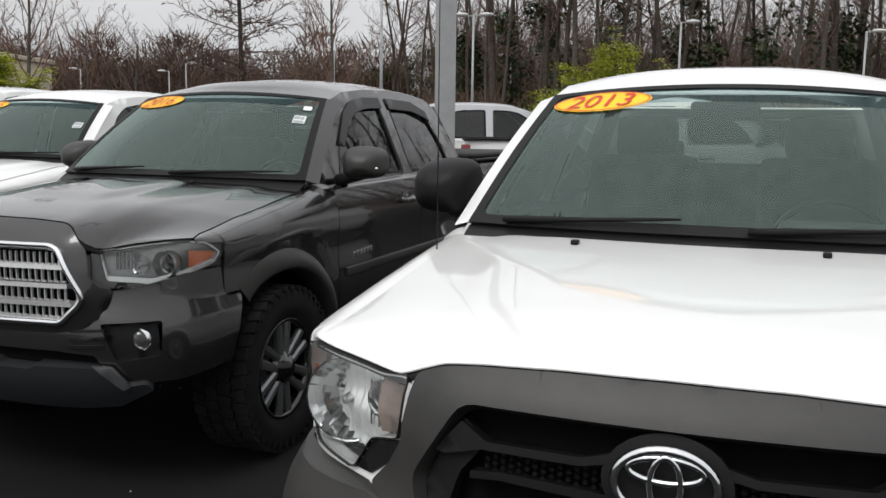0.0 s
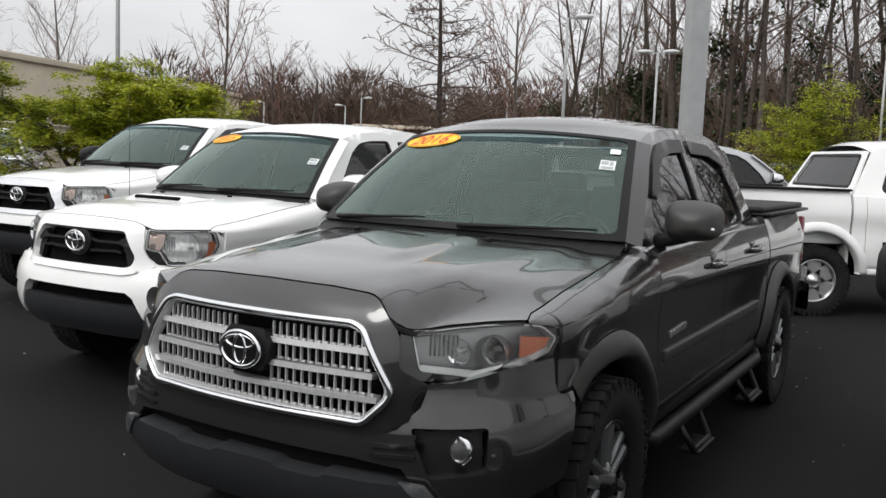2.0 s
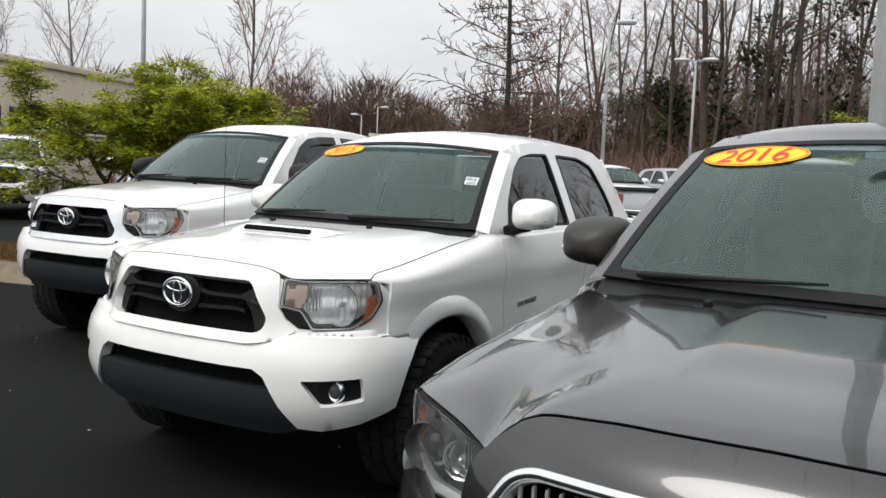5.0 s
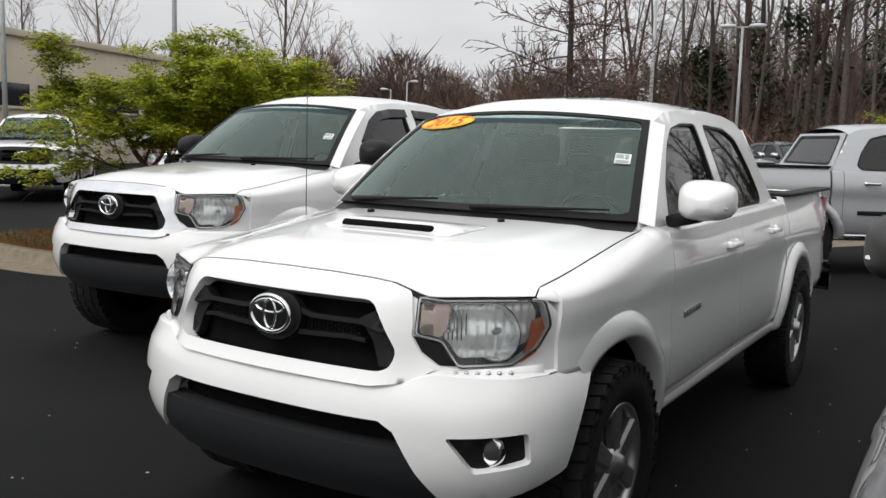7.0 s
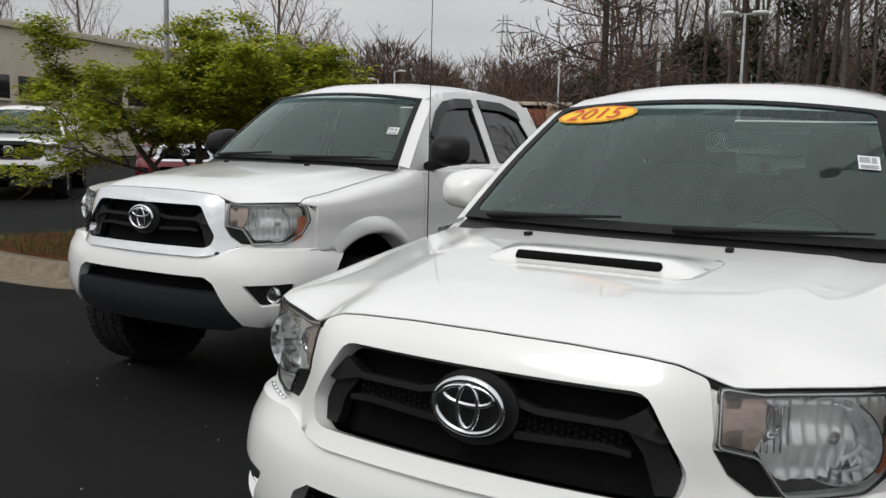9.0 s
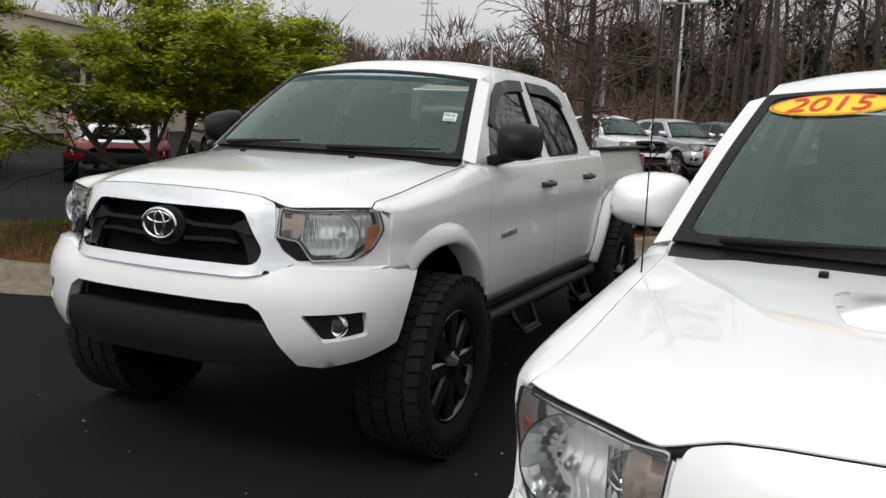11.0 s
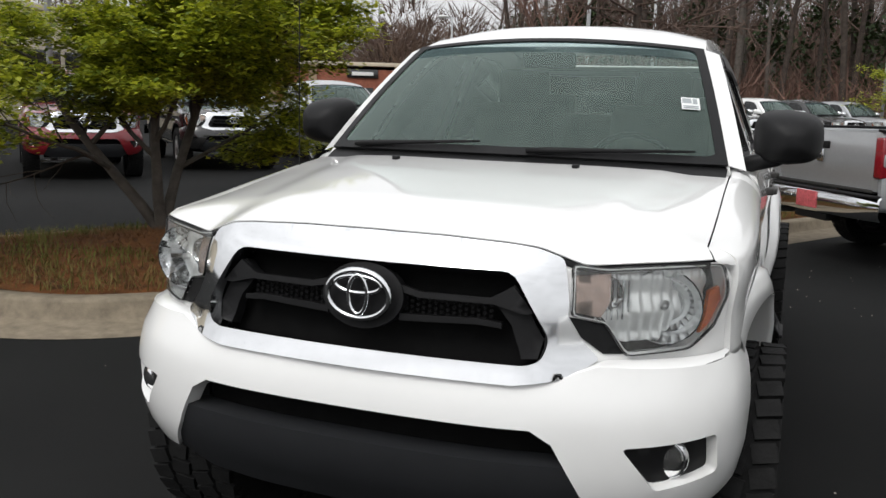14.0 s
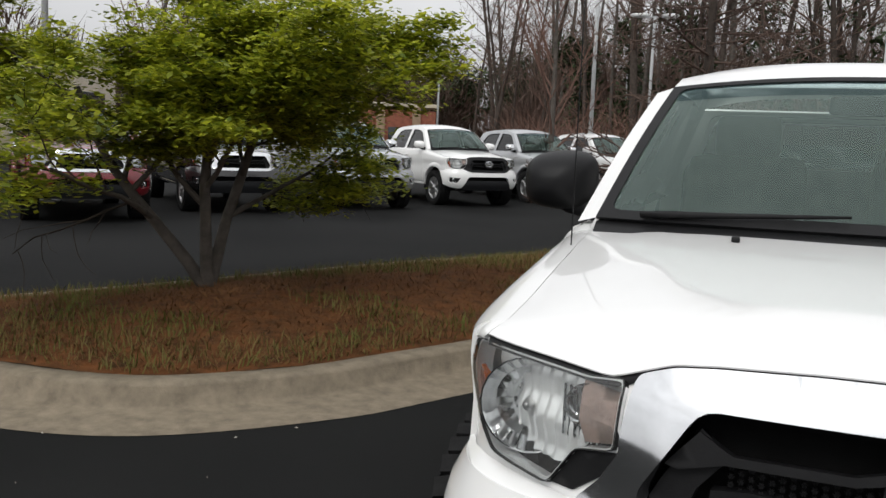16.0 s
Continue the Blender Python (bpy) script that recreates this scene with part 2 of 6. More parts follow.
def tube(points, radius, sides=8, caps=True):
    """A round bar along points; radius is one number or one for each point."""
    pts = [Vector(p) for p in points]
    rad = radius if isinstance(radius, (list, tuple)) else [radius] * len(pts)
    rows = []
    up = Vector((0.13, 0.21, 0.97))
    for i, p in enumerate(pts):
        d = (pts[min(i + 1, len(pts) - 1)] - pts[max(i - 1, 0)]).normalized()
        s = d.cross(up)
        if s.length < 0.05:
            s = d.cross(Vector((1, 0.1, 0)))
        s.normalize()
        w = s.cross(d)
        rows.append([tuple(p + (s * math.cos(a) + w * math.sin(a)) * rad[i]) for a in (2 * math.pi * k / sides for k in range(sides))])
    v, f = grid_mesh(rows, True)
    if caps:
        f.append(tuple(range(sides - 1, -1, -1)))
        f.append(tuple(range(len(v) - sides, len(v))))
    return v, f


def joined(*pieces):
    v, f = [], []
    for pv, pf in pieces:
        k = len(v)
        v += list(pv)
        f += [tuple(i + k for i in t) for t in pf]
    return v, f


def rbox(size, at, bevel=0.02, rot=None, seg=2, taper=None):
    """A box with rounded edges; taper shrinks its top."""
    bm = bmesh.new()
    bmesh.ops.create_cube(bm, size=1)
    for v in bm.verts:
        if taper and v.co.z > 0:
            v.co.x *= taper[0]
            v.co.y *= taper[1]
        v.co = Vector((v.co.x * size[0], v.co.y * size[1], v.co.z * size[2]))
    if bevel:
        bmesh.ops.bevel(bm, geom=bm.edges[:], offset=bevel, segments=seg, affect="EDGES", profile=0.6)
    m = Matrix.Translation(at) @ (rot.to_4x4() if rot else Matrix.Identity(4))
    bm.transform(m)
    v = [tuple(x.co) for x in bm.verts]
    f = [tuple(x.index for x in p.verts) for p in bm.faces]
    bm.free()
    return v, f


def moved(vf, m):
    return [tuple(m @ Vector(p)) for p in vf[0]], vf[1]


def lerp_table(table, t):
    xs, ys = zip(*table)
    return float(np.interp(t, xs, ys))


def sstep(a, b, t):
    t = min(1, max(0, (t - a) / (b - a)))
    return t * t * (3 - 2 * t)


# ---- ground ----
def bezier_ring(pts, n=6):
    """A closed smooth ring through the points."""
    out = []
    k = len(pts)
    for i in range(k):
        p0, p1, p2, p3 = (np.array(pts[(i + j) % k], float) for j in (-1, 0, 1, 2))
        for s in range(n):
            t = s / n
            out.append(tuple(0.5 * (2 * p1 + (p2 - p0) * t + (2 * p0 - 5 * p1 + 4 * p2 - p3) * t * t + (3 * p1 - p0 - 3 * p2 + p3) * t ** 3)))
    return out


def asphalt_mat():
    m, nt, b = nodes_of("asphalt")
    tc = nt.nodes.new("ShaderNodeTexCoord")

    def noise_tex(scale, detail):
        n = nt.nodes.new("ShaderNodeTexNoise")
        n.inputs["Scale"].default_value, n.inputs["Detail"].default_value = scale, detail
        nt.links.new(tc.outputs["Object"], n.inputs["Vector"])
        return n
    big, fine = noise_tex(0.35, 6), noise_tex(140, 3)
    ramp = nt.nodes.new("ShaderNodeValToRGB")
    ramp.color_ramp.elements[0].position, ramp.color_ramp.elements[0].color = 0.3, (0.006, 0.0062, 0.0062, 1)
    ramp.color_ramp.elements[1].position, ramp.color_ramp.elements[1].color = 0.75, (0.0145, 0.0148, 0.0146, 1)
    nt.links.new(big.outputs[0], ramp.inputs[0])
    mx = nt.nodes.new("ShaderNodeMix")
    mx.data_type, mx.blend_type = "RGBA", "OVERLAY"
    mx.inputs[0].default_value = 0.45
    nt.links.new(ramp.outputs[0], mx.inputs[6])
    nt.links.new(fine.outputs[0], mx.inputs[7])
    nt.links.new(mx.outputs[2], b.inputs["Base Color"])
    b.inputs["Roughness"].default_value = 0.85
    b.inputs["Specular IOR Level"].default_value = 0.09
    bp = nt.nodes.new("ShaderNodeBump")
    bp.inputs["Strength"].default_value, bp.inputs["Distance"].default_value = 0.35, 0.01
    nt.links.new(fine.outputs[0], bp.inputs["Height"])
    nt.links.new(bp.outputs[0], b.inputs["Normal"])
    return m


ASPHALT = asphalt_mat()
CONCRETE = mat("kerb_concrete", (0.19, 0.158, 0.115), 0.88, 0, 0, 0.26, 9, 0.5, 90, 0.2)
SOIL = mat("pine_straw_mulch", (0.135, 0.052, 0.018), 0.95, 0, 0, 0.4, 7, 0.9, 40, 0.1, second=(0.045, 0.024, 0.011))
STRAW = mat("pine_needles", (0.17, 0.082, 0.034), 0.9, 0, 0, 0.4, 3, 0, 60, 0.1, second=(0.085, 0.042, 0.018))
GRASS = mat("grass_blades", (0.070, 0.105, 0.018), 0.8, 0, 0, 0.4, 2, 0, 60, 0.1, second=(0.15, 0.115, 0.045))

gs = 900
part("ground", mesh_of([(-gs, -gs, 0), (gs, -gs, 0), (gs, gs, 0), (-gs, gs, 0)], [(0, 1, 2, 3)], False), ASPHALT)
tagged(bpy.data.objects["ground"], "dark worn asphalt of the car lot", "ground", "", "structure")

# outer line of the gutter round the planted island
ISLAND = [(-8.9, 3.75), (-7.4, 3.62), (-6.28, 3.82), (-5.44, 4.55), (-4.95, 5.35), (-3.75, 7.6), (-2.53, 9.92), (-1.64, 11.6), (0.4, 15.3), (3.4, 20.8), (6.2, 26), (5.4, 28.4), (3.0, 27.2), (0.2, 23.5), (-3.2, 17.9), (-6.2, 12.4), (-7.7, 9.9), (-9.0, 7.2), (-9.9, 5.4), (-9.8, 4.3)]
RING = np.array(bezier_ring(ISLAND, 8))


def inset(ring, d):
    t = np.roll(ring, -1, 0) - np.roll(ring, 1, 0)
    n = np.stack([-t[:, 1], t[:, 0]], 1)
    n /= np.linalg.norm(n, axis=1, keepdims=True)
    return ring + n * d


KERB_PROFILE = [(0.0, 0.004), (0.40, 0.018), (0.43, 0.03), (0.455, 0.13), (0.475, 0.148), (0.50, 0.155), (0.63, 0.155), (0.65, 0.10)]


def kerb_rows(a, b):
    rings = [(inset(RING, d), z) for d, z in KERB_PROFILE]
    rows = []
    for i in range(a, b):
        k = i % len(RING)
        rows.append([(r[k][0], r[k][1], z) for r, z in rings])
    v, f = grid_mesh(rows)
    return mesh_of(v, f)


kerb = new("kerb")
tagged(kerb, "stained tan concrete kerb and gutter round the planted island", "kerb", "", "structure")
for i in range(0, len(RING), 10):
    ob = part("kerb_stone", kerb_rows(i, min(i + 11, len(RING) + 1)), CONCRETE, kerb)
    ob.scale = (1, 1, 1)


inner = inset(RING, 0.62)


def mound(x, y):
    d = np.sqrt(((inner - np.array((x, y))) ** 2).sum(1)).min()
    return 0.15 + 0.17 * min(1, d / 1.6) + 0.02 * noise.noise((x * 1.3, y * 1.3, 0))


soil_me = panel([tuple(p) for p in inner], lambda x, y: (x, y, mound(x, y)), (), 0.45, 0, centre=(0, 10, -50))
part("ground_planting", soil_me, SOIL)
tagged(bpy.data.objects["ground_planting"], "pine straw mulch on the raised planted island", "mulch", "", "structure")


def blades(count, seed, length, width, lean, region, keep):
    """Loose blades scattered on the island."""
    rng = np.random.default_rng(seed)
    lo, hi = region
    p = rng.uniform(lo, hi, (count * 6, 2))
    p = p[keep(p)][:count]
    n = len(p)
    near = np.sqrt(((p[:, None] - inner[None]) ** 2).sum(2)).min(1)
    z = 0.15 + 0.17 * np.minimum(1, near / 1.6)
    a = rng.uniform(0, 2 * math.pi, n)
    L, k = rng.uniform(*length, n), rng.uniform(*lean, n)
    d = np.stack([np.cos(a), np.sin(a)], 1)
    w = width * rng.uniform(0.6, 1.3, n)
    b = np.column_stack([p, z - 0.004])
    q = np.column_stack([p + d * (L * k)[:, None], z + L * np.sqrt(np.maximum(0.02, 1 - k * k))])
    s = np.column_stack([-d[:, 1] * w, d[:, 0] * w, np.zeros(n)])
    mid = (b + q) / 2
    mid[:, 2] += 0.12 * L
    v = np.stack([b - s, b + s, mid + s * 0.8, mid - s * 0.8, q], 1).reshape(-1, 3)
    i = np.arange(n) * 5
    f = [(t, t + 1, t + 2, t + 3) for t in i.tolist()] + [(t + 3, t + 2, t + 4) for t in i.tolist()]
    return mesh_of(v, f, False)

# ---- pickup trucks ----
class Shell:
    """The wrap-round surface of a pickup's body: u runs from the middle of the nose round the corner to the tail."""

    def __init__(self, plan, front, side, sx=1.0, sy=1.0, sz=1.0):
        self.s = (sx, sy, sz)
        pts = [np.array(p, float) for p in plan]
        dense = []
        for i in range(len(pts) - 1):
            p0, p1, p2, p3 = pts[max(i - 1, 0)], pts[i], pts[i + 1], pts[min(i + 2, len(pts) - 1)]
            if i == 0:
                p0 = np.array((-p2[0], p2[1]))
            for k in range(12):
                t = k / 12
                m1, m2 = (p2 - p0) / 2, (p3 - p1) / 2
                h = np.linalg.norm(p2 - p1)
                m1 = m1 / max(np.linalg.norm(m1), 1e-6) * h
                m2 = m2 / max(np.linalg.norm(m2), 1e-6) * h
                dense.append((2 * t ** 3 - 3 * t * t + 1) * p1 + (t ** 3 - 2 * t * t + t) * m1 + (-2 * t ** 3 + 3 * t * t) * p2 + (t ** 3 - t * t) * m2)
        dense.append(pts[-1])
        self.p = np.array(dense)
        self.u = np.concatenate([[0], np.cumsum(np.linalg.norm(np.diff(self.p, axis=0), axis=1))])
        t = np.gradient(self.p, axis=0)
        t /= np.linalg.norm(t, axis=1, keepdims=True)
        self.n = np.stack([t[:, 1], -t[:, 0]], 1)
        self.front, self.side = front, side

    def X(self, x):
        k = int(np.argmax(self.p[:, 0]))
        return float(np.interp(abs(x), self.p[:k, 0], self.u[:k])) * (1 if x >= 0 else -1)

    def Y(self, y):
        return float(np.interp(y, self.p[:, 1], self.u))

    def at(self, u, z, extra=0.0):
        a = abs(u)
        x, y = np.interp(a, self.u, self.p[:, 0]), np.interp(a, self.u, self.p[:, 1])
        nx, ny = np.interp(a, self.u, self.n[:, 0]), np.interp(a, self.u, self.n[:, 1])
        w = sstep(0.62, 1.05, a)
        o = (1 - w) * soft_table(self.front, z, 0.02) + w * lerp_table(self.side, z) + extra
        x, y = x + nx * o, y + ny * o
        return (math.copysign(max(x, 0), u) if u else 0.0, y, z)


PLAN = [(0, 0.02), (0.2, 0.027), (0.387, 0.046), (0.458, 0.064), (0.528, 0.105), (0.64, 0.175), (0.76, 0.262), (0.843, 0.36), (0.885, 0.47), (0.902, 0.62), (0.908, 0.9), (0.903, 1.4), (0.898, 2.5), (0.895, 4.0), (0.888, 5.0), (0.865, 5.26)]
FRONT = [(0.36, -0.10), (0.42, -0.05), (0.48, -0.005), (0.56, 0.025), (0.66, 0.06), (0.72, 0.048), (0.76, 0.034), (0.80, 0.014), (0.85, 0.0), (0.95, -0.012), (1.02, -0.030), (1.06, -0.050), (1.10, -0.085), (1.14, -0.13)]
SIDE = [(0.36, -0.06), (0.46, -0.03), (0.58, -0.005), (0.70, 0.0), (0.80, -0.008), (0.90, -0.012), (0.99, 0.0), (1.05, -0.004), (1.11, -0.016), (1.17, -0.034), (1.22, -0.052), (1.28, -0.07)]


# the proud, flatter face of the hexagonal grille
HEX_PLAN = [(0, -0.022), (0.2, -0.014), (0.387, 0.010), (0.458, 0.020), (0.528, 0.048), (0.60, 0.115), (0.66, 0.185), (0.76, 0.262), (0.843, 0.36), (0.885, 0.47), (0.902, 0.62), (0.908, 0.9)]
HEX_FRONT = [(0.60, 0.0), (0.70, 0.010), (0.826, 0.012), (0.95, 0.0), (1.025, -0.020), (1.07, -0.045), (1.10, -0.075), (1.15, -0.135)]
BUMP_PLAN = [(0, -0.015), (0.3, -0.005), (0.5, 0.03), (0.65, 0.080), (0.76, 0.145), (0.845, 0.235), (0.897, 0.35), (0.920, 0.5), (0.928, 0.7), (0.92, 1.0)]
BUMP = [(0.36, -0.09), (0.42, -0.045), (0.48, -0.012), (0.56, 0.004), (0.66, 0.004), (0.72, -0.006), (0.76, -0.020), (0.80, -0.045), (0.86, -0.050), (0.93, -0.055)]


def sheet_between(rows):
    v, f = grid_mesh(rows)
    return mesh_of(v, f)


# the hood's height along its middle, and how far it falls towards the fenders
OLD_HOOD = [(0.05, 1.080), (0.12, 1.102), (0.2, 1.124), (0.35, 1.152), (0.8, 1.195), (1.15, 1.222), (1.35, 1.232)]
NEW_HOOD = [(0.03, 1.100), (0.10, 1.128), (0.2, 1.147), (0.35, 1.168), (0.8, 1.20), (1.15, 1.222), (1.35, 1.232)]
OLD_DROP = [(0.08, 0.16), (0.147, 0.145), (0.235, 0.115), (0.36, 0.090), (0.8, 0.066), (1.4, 0.030)]
HEX_DROP = [(0.08, 0.08), (0.2, 0.09), (0.36, 0.094), (0.8, 0.080), (1.4, 0.035)]


# the height of the hood's front edge from the middle outwards
OLD_EDGE = [(0, 1.099), (0.20, 1.097), (0.36, 1.090), (0.43, 1.083), (0.475, 1.066), (0.535, 1.042), (0.60, 1.044), (0.70, 1.049), (0.80, 1.052)]
HEX_EDGE = [(0, 1.124), (0.25, 1.120), (0.40, 1.110), (0.445, 1.092), (0.528, 1.004), (0.62, 1.024), (0.73, 1.040), (0.80, 1.044)]


def soft_table(table, t, w=0.05):
    """The table's value, eased over its corners."""
    return sum(lerp_table(table, t + w * k) for k in (-1, -0.5, 0, 0.5, 1)) / 5


def text_mesh(body, size, thick=0.0):
    cu = bpy.data.curves.new("writing", "FONT")
    cu.body, cu.size, cu.align_x, cu.align_y, cu.extrude = body, size, "CENTER", "CENTER", thick
    ob = bpy.data.objects.new("writing", cu)
    me = bpy.data.meshes.new_from_object(ob)
    bpy.data.objects.remove(ob)
    bpy.data.curves.remove(cu)
    me.materials.clear()
    return me


def ellipse(cx, cy, rx, ry, n=28):
    return [(cx + rx * math.cos(2 * math.pi * i / n), cy + ry * math.sin(2 * math.pi * i / n)) for i in range(n)]


def ring_bar(path, r, closed=True, sides=6):
    """A bar that follows a closed path of 3D points."""
    rows = []
    n = len(path)
    pts = [Vector(p) for p in path]
    for i in range(n):
        d = (pts[(i + 1) % n] - pts[i - 1]).normalized()
        s = d.cross(Vector((0, 1, 0.02))).normalized()
        w = s.cross(d)
        rows.append([tuple(pts[i] + (s * math.cos(a) + w * math.sin(a)) * r) for a in (2 * math.pi * k / sides for k in range(sides))])
    rows.append(rows[0])
    return grid_mesh(rows, True)


def tyre_mesh(R, W, rim):
    prof = [(-W * 0.40, rim), (-W * 0.49, rim + 0.03), (-W * 0.52, (R + rim) / 2), (-W * 0.49, R - 0.03), (-W * 0.44, R - 0.012), (W * 0.44, R - 0.012), (W * 0.49, R - 0.03), (W * 0.52, (R + rim) / 2), (W * 0.49, rim + 0.03), (W * 0.40, rim)]
    pieces = []
    nblk = 40
    for k in range(nblk):
        for j, off in enumerate((-0.39, -0.13, 0.13, 0.39)):
            a = 2 * math.pi * (k + 0.5 * (j % 2)) / nblk
            b = rbox((W * 0.215, 2 * math.pi * R / nblk * 0.80, 0.016), (0, 0, 0), 0)
            m = Matrix.Rotation(a, 4, "X") @ Matrix.Translation((off * W, 0, R - 0.008)) @ Matrix.Rotation(0.2 if j % 2 else -0.2, 4, "Z")
            pieces.append(moved(b, m))
        a = 2 * math.pi * (k + 0.3) / nblk
        for sg in (-1, 1):
            b = rbox((0.008, 0.030, 0.036), (0, 0, 0), 0)
            pieces.append(moved(b, Matrix.Rotation(a, 4, "X") @ Matrix.Translation((sg * W * 0.491, 0, R - 0.036))))
    return mesh_of(*lathe(prof, 40)), mesh_of(*joined(*pieces), smooth=False)


def rim_meshes(style, r, W):
    """Barrel, spokes and cap of a wheel that faces +x."""
    out = []
    barrel = lathe([(-W * 0.42, r), (W * 0.36, r - 0.004), (W * 0.42, r + 0.004), (W * 0.44, r), (W * 0.42, r - 0.014), (W * 0.30, r - 0.02), (-W * 0.2, r - 0.03), (-W * 0.22, 0.02)], 40)
    out.append(("rim", mesh_of(*barrel), None))
    n = 6 if style != "ten" else 8
    face = W * (0.30 if style == "steel" else 0.34)
    for k in range(n):
        a = 2 * math.pi * k / n
        if style == "steel":
            sp = rbox((0.03, r * 0.66, r * 0.93), (face - 0.02, 0, r * 0.46), 0.01, None, 1, (1, 1.15))
        elif style == "split":
            s1 = rbox((0.035, r * 0.15, r * 0.86), (face, r * 0.13, r * 0.55), 0.01, Matrix.Rotation(-0.10, 3, "X"), 1, (1, 1.3))
            s2 = rbox((0.035, r * 0.15, r * 0.86), (face, -r * 0.13, r * 0.55), 0.01, Matrix.Rotation(0.10, 3, "X"), 1, (1, 1.3))
            sp = joined(s1, s2)
        else:
            sp = rbox((0.04, r * 0.30, r * 0.90), (face, 0, r * 0.54), 0.012, None, 1, (1, 1.25))
        out.append(("spoke", mesh_of(*moved(sp, Matrix.Rotation(a, 4, "X")), smooth=False), None))
    hub = lathe([(face - 0.03, r * 0.36), (face + 0.015, r * 0.34), (face + 0.025, r * 0.20), (face + 0.045, r * 0.17), (face + 0.05, 0.001)], 24)
    out.append(("hub_cap", mesh_of(*hub), None))
    return out


WHEEL_CACHE = {}


def add_wheel(parent, at, R, W, style, rim_mat, spoke_mat, side, letters=False):
    key = (R, W, style, rim_mat.name, spoke_mat.name)
    if key not in WHEEL_CACHE:
        rim_r = R * (0.60 if R < 0.41 else 0.62)
        carcass, tread = tyre_mesh(R, W, rim_r)
        meshes = [("tyre", carcass, RUBBER), ("tread", tread, RUBBER)]
        for nm, me, _ in rim_meshes(style, rim_r, W):
            meshes.append((nm, me, spoke_mat if nm == "spoke" else rim_mat))
        disc = lathe([(-0.02, 0.02), (0.01, 0.15), (-0.02, 0.16)], 24)
        meshes.append(("brake_disc", mesh_of(*disc), SATIN))
        WHEEL_CACHE[key] = [(n, m, ma) for n, m, ma in meshes]
    wheel = new("wheel")
    wheel.parent = parent
    wheel.matrix_local = Matrix.Translation(at) @ Matrix.Rotation(0 if side > 0 else math.pi, 4, "Z")
    for nm, me, ma in WHEEL_CACHE[key]:
        ob = part(nm, me, ma, wheel)
        if nm == "tread":
            ob["kind"] = "stuff"
    if letters:
        rim_r = R * 0.62
        ring = []
        for k in range(9):
            a = math.radians(50 + k * 9.5)
            for c in (0, math.pi):
                ring.append(moved(rbox((0.004, 0.030, 0.034), (0, 0, 0), 0), Matrix.Rotation(a + c, 4, "X") @ Matrix.Translation((W * 0.518, 0, (R + rim_r) / 2 + 0.01))))
        part("sidewall_lettering", mesh_of(*joined(*ring), smooth=False), LETTER, wheel, "worn white raised lettering bars")["kind"] = "stuff"
    return wheel


